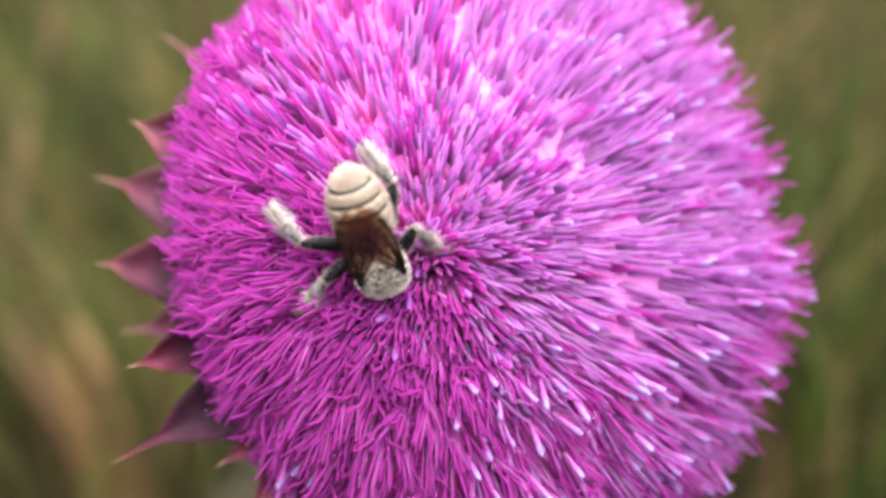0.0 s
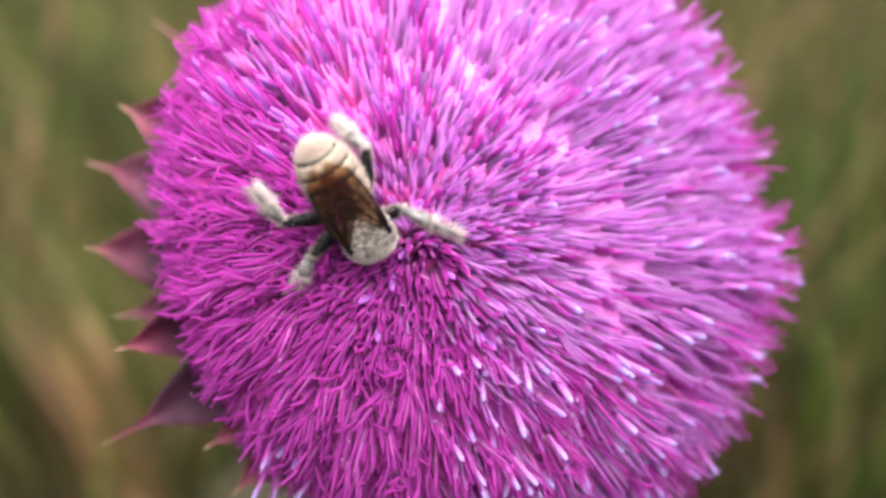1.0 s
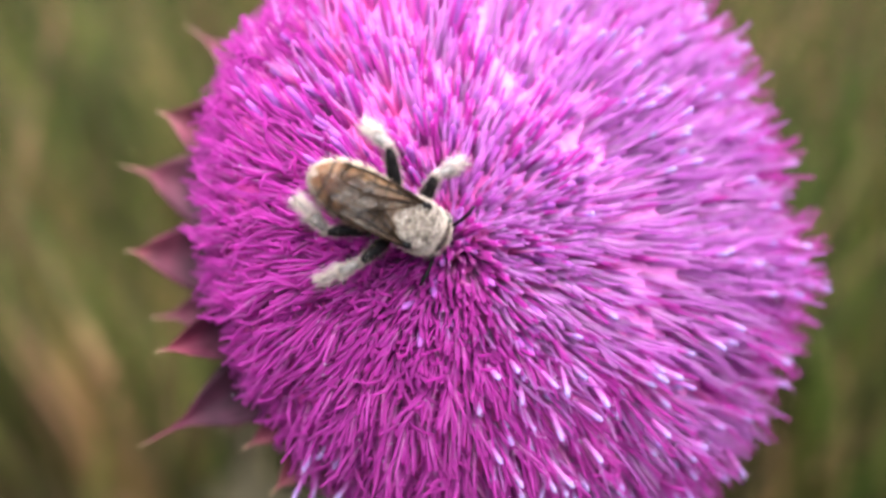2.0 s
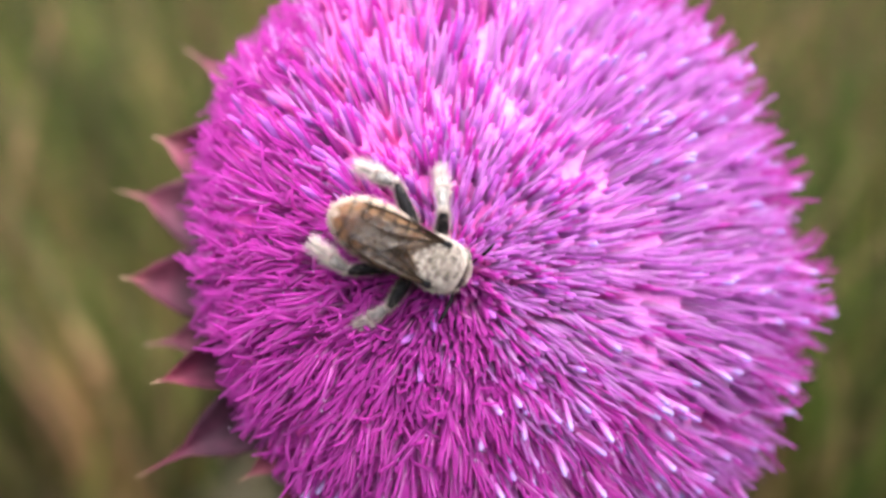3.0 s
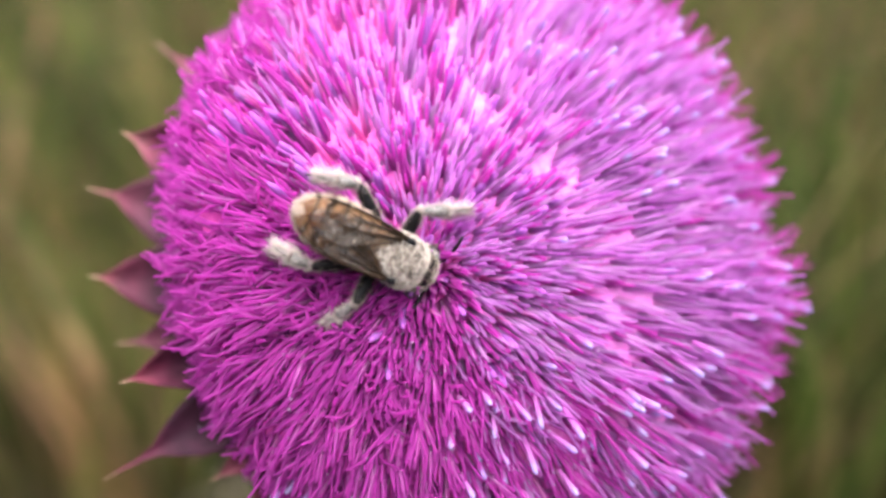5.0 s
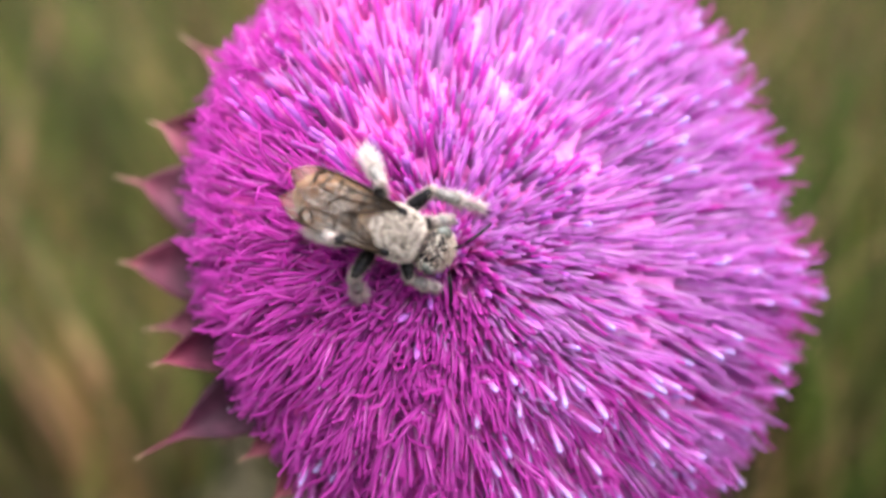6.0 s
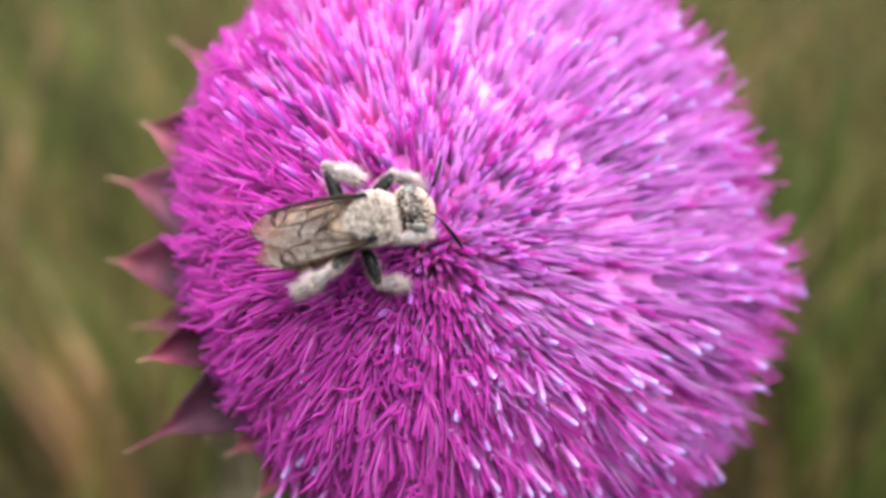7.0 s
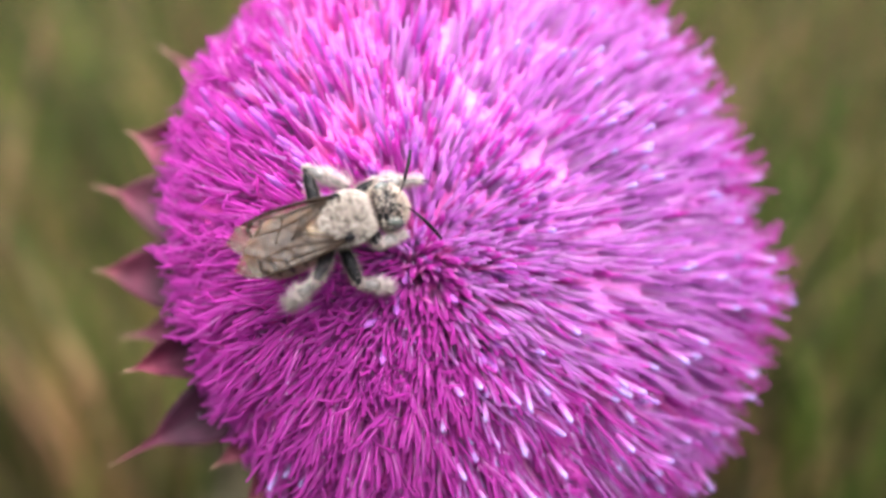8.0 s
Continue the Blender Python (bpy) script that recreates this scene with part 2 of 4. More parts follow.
def floret_mesh(name, kind, bend, seed, length):
    """One floret along +Z, of unit length in millimetres: slim tube, flaring limb, five narrow lobes and what grows out of it."""
    rnd = random.Random(seed)
    b = Build()
    skin = 3 if kind.startswith("sunlit") else 0
    kind = {"sunlit": "spindle", "sunlit_style": "style"}.get(kind, kind)
    end = Vector((0, 0, length))
    tilt = Vector((math.sin(bend), 0, math.cos(bend)))
    tail = Vector((-math.sin(bend * 0.8), 0, math.cos(bend * 0.8)))
    path = bezier(Vector((0, 0, 0)), tilt * length * 0.35, end - tail * length * 0.35, end, 10)
    u = rnd.random()
    limb = 7 if kind == "style" else 8
    body = path[:limb + 1]
    radii = [0.16, 0.16, 0.17, 0.18, 0.20, 0.23, 0.26, 0.28, 0.27][:limb + 1]
    top = limb / 10
    if kind == "spindle":
        b.tube(path, [0.15, 0.15, 0.16, 0.19, 0.23, 0.27, 0.30, 0.30, 0.27, 0.20, 0.08], 6, skin, 0.1, 0.97, u)
    elif kind == "slim":
        b.tube(path, [0.16, 0.16, 0.17, 0.19, 0.22, 0.26, 0.28, 0.27, 0.23, 0.16, 0.06], 6, 0, 0.08, 0.97, u)
    elif kind == "bud":
        # lobes still closed over the tip
        b.tube(path, [0.16, 0.16, 0.17, 0.18, 0.20, 0.23, 0.26, 0.27, 0.25, 0.18, 0.07], 6, 0, 0.0, 0.89, u)
    else:
        b.tube(body, radii, 6, skin, 0.0, top, u)
    q = path[limb]
    way = (path[limb + 1] - path[limb - 1]).normalized()
    a = way.orthogonal().normalized()
    c = way.cross(a)
    rest = (end - q).length
    spread = {"bud": 0.03, "spindle": 0.1, "slim": 0.12, "anther": 0.16, "style": 0.22, "open": 0.24}[kind]
    for i in range(0 if kind == "bud" and variant_closed(seed) else 3 if kind == "slim" else 1 if kind == "spindle" else 5):
        w = 6.283 * i / 5 + rnd.random() * 0.3
        out = a * math.cos(w) + c * math.sin(w)
        s = spread * (0.6 + 0.8 * rnd.random())
        ln = rest * (0.75 + 0.35 * rnd.random()) * (0.95 if kind == "open" else 1.0)
        p0 = q + out * 0.24 - way * 0.4
        p1 = p0 + (way + out * s * 0.4) * ln * 0.5
        p2 = p1 + (way + out * s * (2.4 if kind == "open" else 0.8)).normalized() * ln * 0.55
        if kind == "bud":
            p2 = q + way * ln + out * 0.12
        curl = a * rnd.gauss(0, 0.3) + c * rnd.gauss(0, 0.3)
        if kind == "open":
            p1 = p0 + (way + out * s * 0.3).normalized() * ln * 0.4
            p2 = p1 + (way + out * s * 2.2 + curl * 0.8).normalized() * ln * 0.4
            p3 = p2 + (way * 0.5 + out * s * 3.0 + curl * 1.3).normalized() * ln * 0.3
            b.tube([p0, p1, p2, p3], [0.21, 0.19, 0.15, 0.08], 4, 0, 0.95, 1.0, u)
        else:
            b.tube([p0, p1, p2 + curl * spread * 2], [0.21, 0.18, 0.08], 4, skin, 0.9, 1.0, u)
    if kind == "anther":
        m = q + way * rest * 0.95
        b.tube([q, q + way * rest * 0.3, q + way * rest * 0.8, m], [0.28, 0.32, 0.30, 0.14], 6, 1, 0, 1, u)
    if kind == "style":
        m = q + way * rest * 0.75
        t = way + Vector((rnd.gauss(0, 0.1), rnd.gauss(0, 0.1), 0))
        ln = 2.2 + 1.6 * rnd.random()
        b.tube([m, m + t * ln * 0.4, m + t * ln * 0.55, m + t * ln * 0.9, m + t * ln], [0.19, 0.19, 0.22, 0.22, 0.11], 6, 2, 0, 1, u)
        for i in range(10):
            w = rnd.random() * 6.28
            o = a * math.cos(w) + c * math.sin(w)
            p = m + t * ln * (0.55 + 0.4 * rnd.random()) + o * 0.21
            b.hair(p, p + o * 0.14 + way * 0.1, 0.08, 2, u)
    if kind == "open":
        t = way + Vector((rnd.gauss(0, 0.25), rnd.gauss(0, 0.25), 0))
        b.tube([q, q + t * 2, q + t * 4], [0.2, 0.17, 0.1], 5, 0, 0.8, 1.0, u)
    v = np.array([tuple(p) for p in b.v]) / 1000
    return v, b


FLORETS = {}


def floret_data(kind, bend_class, length_class, variant):
    key = (kind, bend_class, length_class, variant)
    if key not in FLORETS:
        v, b = floret_mesh("floret", kind, radians(8 + 12 * bend_class), hash_of(key), 22 + 4 * length_class)
        FLORETS[key] = (v, b, mesh_of("floret", v, b.f, [PETAL, ANTHER, STYLE, SUNLIT_PETAL], b.m, b.uv))
    return FLORETS[key]


def hash_of(key):
    kind, a, b, c = key
    return ("bud", "anther", "style", "open", "slim", "sunlit", "sunlit_style").index(kind) * 1000 + a * 100 + b * 10 + c


def florets(count=4300):
    rnd = random.Random(11)
    stuff = {"v": [], "f": [], "m": [], "uv": [], "n": 0}
    near = 0
    items = []
    for i in range(count + 420):
        r = math.sqrt((i + 0.5) / count) * 1.16 if i < count else math.sqrt((i - count + 0.5) / 420) * 0.42
        w = i * 2.399963 + rnd.gauss(0, 0.05)
        u, v = r * math.cos(w), r * math.sin(w)
        # the far and sunward side is sparser, with stout florets that lie side by side
        calm = max(0.0, min(1.0, 0.5 + (0.55 * u - 0.75 * v) / max(r, 0.25)))
        if rnd.random() < 0.36 * calm and r > 0.45:
            continue
        k = 1.0 - abs(rnd.gauss(0, 0.085 - 0.03 * calm)) + rnd.gauss(0, 0.015)
        root, tip = dome_tip(u, v, k)
        pick = rnd.random()
        if r > 0.86:
            kind = ("style" if pick < (0.5 if r < 1.02 else 0.15) else "bud" if pick < 0.8 else "open") if u > 0.15 * r or v > 0.75 * r else ("open" if pick < 0.6 else "bud")
        elif r < 0.3:
            kind = "bud" if pick < 0.93 else "anther"
        else:
            up = -v / r
            side = u / r
            if calm > 0.55 and pick < 0.62:
                kind = "bud"
            elif side > 0.15 and r > 0.55 and pick > 0.5:
                kind = "style" if pick < 0.75 else "slim" if pick < 0.93 else "open"
            elif pick < 0.45:
                kind = "bud"
            elif up > 0.45:
                kind = "anther" if pick < 0.78 else "bud"
            elif side < -0.1:
                kind = "open" if pick < 0.88 else "bud"
            else:
                kind = "style" if pick < 0.67 else "slim"
        if r > 0.97:
            kind = "open" if pick < 0.5 else "slim"
        if kind == "bud" and calm < 0.45 or kind == "open" and rnd.random() < 0.45:
            kind = "slim"
        if rnd.random() < lit_share(u, v) and 0.12 < r < 0.95 + 0.05 * rnd.random():
            kind = {"style": "sunlit_style", "anther": "anther"}.get(kind, "sunlit" if rnd.random() < 0.93 else kind)
        items.append((root, tip, r, kind, rnd.random(), rnd.randrange(3), rnd.gauss(0, 0.5 - 0.33 * calm), 1.22 + 0.30 * calm * min(1, r * 2) + rnd.gauss(0, 0.08)))
    for n, (root, tip, r, kind, spin, variant, roll, fat) in enumerate(items):
        chord = tip - root
        length = chord.length
        bend = min(4, int(r * 3.2 + 0.9))
        lc = max(0, min(5, round((length - 22) / 4)))
        v, b, me = floret_data(kind, bend, lc, variant)
        p0, p1 = local(*root), local(*tip)
        z = (p1 - p0).normalized()
        axis = (local(0, 0, 0) - local(0, 0, 1)).normalized()
        x = axis - z * axis.dot(z)
        x = x.normalized() if x.length > 0.05 else z.orthogonal().normalized()
        y = z.cross(x)
        m = Matrix((x, y, z)).transposed().to_4x4()
        s = length / (22 + 4 * lc)
        m = Matrix.Translation(p0) @ m @ pose(0, 0, 0, 0, 0, math.degrees(roll)) @ Matrix.Diagonal((fat, fat, s, 1))
        if 0.08 < r < 0.48 and near < 300:
            near += 1
            ob = new("floret", me)
            ob.parent = thistle
            ob.matrix_basis = m
        else:
            a = np.array(m)
            stuff["v"].append(v @ a[:3, :3].T + a[:3, 3])
            stuff["f"] += [tuple(j + stuff["n"] for j in f) for f in b.f]
            stuff["m"] += b.m
            stuff["uv"] += [((q[0] + spin) % 1.0, q[1]) for q in b.uv]
            stuff["n"] += len(v)
    fluff = Build()
    for root, tip, r, kind, spin, variant, roll, fat in items:
        p0, p1 = local(*root), local(*tip)
        for i in range(4):
            off = Vector((rnd.gauss(0, 1), rnd.gauss(0, 1), rnd.gauss(0, 1))) * 0.0011
            fluff.hair(p0 + off * 0.5, p0 + (p1 - p0) * (0.45 + 0.36 * rnd.random()) + off, 0.00008, 0, rnd.random())
    part("pappus", fluff, [PAPPUS], thistle, "silky white bristles between the florets", kind="stuff")
    dust = Build()
    for root, tip, r, kind, spin, variant, roll, fat in items[::4]:
        p = local(*(root + (tip - root) * (0.93 + 0.07 * spin))) + Vector((rnd.gauss(0, 1), rnd.gauss(0, 1), rnd.gauss(0, 1))) * 0.00025
        g = 0.00005 + 0.00005 * rnd.random()
        d = Vector((0, 0, g))
        dust.tube([p - d, p - d * 0.4, p + d * 0.4, p + d], [g * 0.4, g, g, g * 0.4], 5, 0)
    for root, tip, r, kind, spin, variant, roll, fat in items:
        for i in range(5 if kind.endswith("style") else 0):
            p = local(*(root + (tip - root) * (1.0 + 0.03 * rnd.random()))) + Vector((rnd.gauss(0, 1), rnd.gauss(0, 1), rnd.gauss(0, 1))) * 0.00022
            g = 0.00003 + 0.00005 * rnd.random()
            d = Vector((0, 0, g))
            dust.tube([p - d, p - d * 0.4, p + d * 0.4, p + d], [g * 0.4, g, g, g * 0.4], 5, 0)
    part("pollen", dust, [PAPPUS], thistle, "white pollen grains caught on the florets", kind="stuff")
    me = mesh_of("florets", np.concatenate(stuff["v"]), stuff["f"], [PETAL, ANTHER, STYLE, SUNLIT_PETAL], stuff["m"], stuff["uv"])
    part("floret_mass", me, None, thistle, "dense mass of magenta-pink florets", kind="stuff")


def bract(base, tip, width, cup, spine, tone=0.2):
    """A leathery bract folded along its keel, ending in a spine. base, tip: millimetres before the camera."""
    spine *= 0.6
    width *= 1.08
    p0, p1 = local(*base), local(*tip)
    ln = (p1 - p0).length
    way = (p1 - p0) / ln
    toward = (local(0, 0, 0) - p0).normalized()
    nrm = (toward - way * toward.dot(way)).normalized()
    side = way.cross(nrm)
    b = Build()
    n = 16
    for layer in (0, 1):
        for i in range(n + 1):
            t = i / n
            body = 1 - spine
            if t < body:
                q = t / body
                w = width * (0.6 + 0.4 * math.sin(min(1, q / 0.5) * 1.5708)) * min(1, 0.1 + ((1 - q) * body * ln / 0.0065) ** 0.75)
            else:
                w = width * 0.055 * (1.6 - 1.5 * (t - body) / spine)
            bow = math.sin(t * math.pi) * ln * 0.06 - t * t * ln * 0.05
            for j in range(7):
                k = j / 3 - 1
                lift = abs(k) ** 1.3 * cup * w - (0.0005 if layer else 0) * (1.2 - abs(k)) + (0.0003 * (1 - t) if j == 3 else 0)
                b.v.append(p0 + way * (ln * t) + side * (k * w) + nrm * (lift + bow))
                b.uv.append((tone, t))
    m = (n + 1) * 7
    for i in range(n):
        for j in range(6):
            a = i * 7 + j
            b.f.append((a, a + 1, a + 8, a + 7))
            b.f.append((m + a + 7, m + a + 8, m + a + 1, m + a))
            b.m += [0, 0]
    for i in range(n):
        for j in (0, 6):
            a = i * 7 + j
            f = (a, a + 7, m + a + 7, m + a)
            b.f.append(f if j == 0 else f[::-1])
            b.m.append(0)
    return part("bract", b, [BRACT], thistle)


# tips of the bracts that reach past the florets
# the last value is how much sunlit paleness is painted on
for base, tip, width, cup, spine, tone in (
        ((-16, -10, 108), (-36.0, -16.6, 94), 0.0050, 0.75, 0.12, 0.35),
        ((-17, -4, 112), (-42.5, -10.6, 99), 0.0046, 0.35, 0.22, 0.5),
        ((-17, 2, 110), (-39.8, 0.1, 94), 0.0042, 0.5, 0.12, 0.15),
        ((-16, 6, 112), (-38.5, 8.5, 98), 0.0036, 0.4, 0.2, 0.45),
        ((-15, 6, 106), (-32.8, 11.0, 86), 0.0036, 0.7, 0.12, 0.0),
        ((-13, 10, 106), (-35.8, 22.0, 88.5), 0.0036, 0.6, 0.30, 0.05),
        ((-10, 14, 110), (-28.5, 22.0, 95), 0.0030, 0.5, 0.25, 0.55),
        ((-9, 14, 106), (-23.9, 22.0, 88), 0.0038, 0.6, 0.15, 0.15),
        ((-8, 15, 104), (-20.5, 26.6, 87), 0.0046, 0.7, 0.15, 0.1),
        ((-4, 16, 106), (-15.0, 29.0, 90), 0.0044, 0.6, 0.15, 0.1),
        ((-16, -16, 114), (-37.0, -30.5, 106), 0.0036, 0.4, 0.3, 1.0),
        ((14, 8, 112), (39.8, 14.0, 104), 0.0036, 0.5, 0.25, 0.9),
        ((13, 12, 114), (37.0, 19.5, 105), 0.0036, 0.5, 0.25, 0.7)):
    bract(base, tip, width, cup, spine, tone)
for i in range(26):
    w = 6.283 * i / 26
    ring = 1 if i % 2 else 0
    c = Vector((-2, -1, 111 + 3 * ring))
    base = c + Vector((math.cos(w) * 13, math.sin(w) * 13, 0))
    tip = c + Vector((math.cos(w) * (27 + 2 * ring), math.sin(w) * (27 + 2 * ring), -6 + 9 * ring))
    if math.cos(w) > -0.55:
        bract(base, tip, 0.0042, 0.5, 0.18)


def cup_and_stem():
    b = Build()
    axis = [(-1, -2, 101), (-2, -1, 106), (-3, 0, 112), (-5, 1, 118), (-7, 2, 123)]
    b.tube([local(*p) for p in axis], [0.011, 0.0155, 0.0165, 0.012, 0.005], 24, 0, 0, 0.3)
    part("receptacle", b, [BRACT], thistle, "dark cup below the florets")
    b = Build()
    p0 = local(-6, 2, 121)
    back = (local(0, 0, 1) - local(0, 0, 0)).normalized()
    path = bezier(p0, p0 + back * 0.05, Vector((0, 0, 0.30)), Vector((0, 0, -0.01)), 24)
    b.tube(path, [0.0032 + 0.0016 * i / 24 for i in range(25)], 10)
    part("stem", b, [STEM], thistle, "ribbed green stem")


def floret_bed():
    """A bumpy dome added below the florets' free tips to brighten the gaps."""
    b = Build()
    n, m = 120, 40
    for i in range(m + 1):
        r = 0.98 * i / m
        for j in range(n):
            w = 6.28318 * j / n
            u, v = max(r, 0.004) * math.cos(w), max(r, 0.004) * math.sin(w)
            lump = noise.noise(Vector((u * 17, v * 17, 3)))
            root, tip = dome_tip(u, v, 0.855 - 0.05 * max(0, 1 - 3 * r) + 0.025 * lit_share(u, v) * min(1, 2 * r) + 0.02 * lump)
            b.v.append(local(*tip))
            b.uv.append((lit_share(u, v) * min(1, 2 * r), i / m))
    for i in range(m):
        for j in range(n):
            a, c = i * n + j, i * n + (j + 1) % n
            b.f.append((a, c, c + n, a + n))
            b.m.append(0)
    part("floret_bed", b, [BED], thistle, "pink dome added under the florets to brighten their gaps")


cup_and_stem()
floret_bed()
florets()

# ---- the bee ----
CUTICLE = simple("bee_cuticle", (0.003, 0.003, 0.003), (0.012, 0.011, 0.012), 2500, 0.5, 0, 0.3, 0.0001, 0.12)
EYE_MAT = simple("bee_eye", (0.06, 0.066, 0.056), (0.11, 0.12, 0.10), 5000, 0.25, 0, 0.2, 0.00005)
CREAM = petal_material("bee_cream_hair", [(0.0, (0.42, 0.34, 0.23)), (0.4, (0.64, 0.54, 0.40)), (1.0, (0.83, 0.74, 0.60))], 0.3)
WHITE = petal_material("bee_leg_hair", [(0.0, (0.55, 0.48, 0.40)), (0.4, (0.72, 0.66, 0.57)), (1.0, (0.88, 0.83, 0.75))], 0.3)
GREY = petal_material("bee_grey_hair", [(0.0, (0.26, 0.22, 0.18)), (0.4, (0.48, 0.42, 0.35)), (1.0, (0.72, 0.64, 0.54))], 0.3)
POLLEN = simple("pollen_grain", (0.50, 0.43, 0.35), (0.80, 0.72, 0.62), 3000, 0.8)
DUSTY = simple("bee_dusty_skin", (0.02, 0.017, 0.014), (0.20, 0.165, 0.13), 1400, 0.8, 0, 0.3, 0.0001, 0.1)
TERGITE = simple("bee_cream_skin", (0.36, 0.30, 0.21), (0.54, 0.47, 0.35), 2500, 0.8, 0, 0.3, 0.0001, 0.1)
BAND = simple("bee_abdomen_skin", (0.02, 0.017, 0.012), (0.07, 0.055, 0.04), 1500, 0.55, 0, 0.3, 0.0001)
SHANK = simple("bee_shank", (0.02, 0.02, 0.02), (0.24, 0.22, 0.20), 1300, 0.5, 0, 0.3, 0.0001)


def wing_material(name, stops):
    n = Nodes(name)
    uv = n.add("ShaderNodeUVMap")
    sep = n.add("ShaderNodeSeparateXYZ")
    n.link(uv.outputs[0], sep.inputs[0])
    smoky = n.ramp(sep.outputs["Y"], stops)
    clear = n.add("ShaderNodeBsdfTransparent")
    n.link(smoky, clear.inputs["Color"])
    shine = n.add("ShaderNodeBsdfGlossy", Roughness=0.32)
    shine.inputs["Color"].default_value = (0.9, 0.86, 0.8, 1)
    b = n.add("ShaderNodeBump", Strength=0.9, Distance=0.0006)
    n.link(n.noise(9, 3, "UV"), b.inputs["Height"])
    n.link(b.outputs[0], shine.inputs["Normal"])
    sh = n.add("ShaderNodeMixShader", Fac=0.07)
    n.link(clear.outputs[0], sh.inputs[1])
    n.link(shine.outputs[0], sh.inputs[2])
    n.link(sh.outputs[0], n.out.inputs[0])
    return n.mat


WING = wing_material("forewing_membrane", [(0.0, (0.84, 0.79, 0.72)), (0.25, (0.66, 0.56, 0.46)), (0.5, (0.59, 0.48, 0.38)), (0.85, (0.64, 0.49, 0.36)), (1.0, (0.78, 0.64, 0.52))])
HINDWING = wing_material("hindwing_membrane", [(0.0, (0.95, 0.92, 0.88)), (1.0, (0.90, 0.84, 0.76))])
VEIN = simple("bee_wing_vein", (0.012, 0.007, 0.004), (0.03, 0.018, 0.010), 2000, 0.6, specular=0.1)


def mm(x, y, z):
    return Vector((x, y, z)) / 1000


class Lump:
    """A closed surface of revolution along X with its own profile, and hairs that grow on it."""

    def __init__(self, stations, sides=28):
        # stations: x, half width, half height, centre z
        self.st, self.sides = stations, sides

    def point(self, s, w):
        k = s * (len(self.st) - 1)
        i = min(int(k), len(self.st) - 2)
        f = k - i
        a = [p + (q - p) * f for p, q in zip(self.st[i], self.st[i + 1])]
        return mm(a[0], a[1] * math.cos(w), a[3] + a[2] * math.sin(w))

    def skin(self, b, mat=0, rough=0.0, seed=0):
        s0 = len(b.v)
        n = len(self.st)
        for i, (x, hw, hh, cz) in enumerate(self.st):
            for j in range(self.sides):
                w = 6.28318 * j / self.sides
                p = mm(x, hw * math.cos(w), cz + hh * math.sin(w))
                if rough:
                    p += p.normalized() * rough * noise.noise(p * 2500 + Vector((seed, 0, 0)))
                b.v.append(p)
                b.uv.append((j / self.sides, i / (n - 1)))
        for i in range(n - 1):
            for j in range(self.sides):
                a0, a1 = s0 + i * self.sides + j, s0 + i * self.sides + (j + 1) % self.sides
                b.f.append((a1, a0, a0 + self.sides, a1 + self.sides))
                b.m.append(mat)
        b.f.append(tuple(s0 + j for j in range(self.sides)))
        b.f.append(tuple(s0 + (n - 1) * self.sides + j for j in reversed(range(self.sides))))
        b.m += [mat, mat]

    def normal(self, s, w):
        e = 1e-3
        ds = self.point(min(1, s + e), w) - self.point(max(0, s - e), w)
        dw = self.point(s, w + e) - self.point(s, w - e)
        n = ds.cross(dw).normalized()
        out = mm(0, math.cos(w), math.sin(w)) * 1000
        return n if n.dot(out) + 0.05 * n.x * (1 if s > 0.5 else -1) > 0 else n * -1

    def fur(self, b, count, length, lean, seed, r=0.000022, keep=None, mat=0, jitter=0.35):
        rnd = random.Random(seed)
        while count:
            s, w = rnd.random(), rnd.random() * 6.28318
            if math.sin(w) < -0.6 and rnd.random() < 0.6:
                continue
            if keep and rnd.random() > keep(s, w):
                count -= 0 if rnd.random() < 0.98 else 1
                continue
            p = self.point(s, w)
            n = self.normal(s, w)
            d = n + Vector(lean) + Vector((rnd.gauss(0, jitter), rnd.gauss(0, jitter), rnd.gauss(0, jitter)))
            ln = length * (0.6 + 0.7 * rnd.random())
            b.hair(p - n * 0.00003, p + d.normalized() * ln, r, mat, rnd.random())
            count -= 1


def rings(pairs, n):
    """Eases the stations between the given ones."""
    out = []
    for (p, q) in zip(pairs, pairs[1:]):
        for i in range(n):
            f = i / n
            out.append([a + (c - a) * f for a, c in zip(p, q)])
    return out + [list(pairs[-1])]


bee = new("bee")
tagged(bee, "pollen-dusted furry bee with smoky brown wings on the thistle", "bee")

THORAX = Lump([(-2.5, 0.8, 0.8, -0.2), (-2.3, 1.35, 1.25, -0.15), (-1.85, 1.9, 1.7, -0.05), (-1.1, 2.25, 2.05, 0.0), (0, 2.4, 2.2, 0.05), (1.0, 2.3, 2.1, 0.0),
               (1.75, 1.95, 1.75, -0.15), (2.2, 1.45, 1.35, -0.3), (2.45, 0.8, 0.8, -0.4)])
ABDOMEN_PIVOT = mm(-2.3, 0, -0.4)
ABDOMEN = Lump([list(st) for st in [(-0.11, 0.77, 0.74, 0.0), (-0.43, 1.65, 1.38, 0.05), (-0.96, 2.37, 1.85, 0.1), (-1.93, 2.81, 2.17, 0.15), (-3.21, 2.99, 2.28, 0.15), (-4.49, 3.03, 2.28, 0.1),
                (-5.67, 2.88, 2.17, 0.0), (-6.63, 2.53, 1.96, -0.15), (-7.49, 1.98, 1.59, -0.35), (-8.03, 1.38, 1.17, -0.5), (-8.4, 0.72, 0.64, -0.6), (-8.51, 0.22, 0.21, -0.65)]])
for station in ABDOMEN.st:
    station[0] *= 0.94
    station[1] *= 0.87
    station[2] *= 0.92
HEAD_PIVOT = mm(2.4, 0, -0.5)
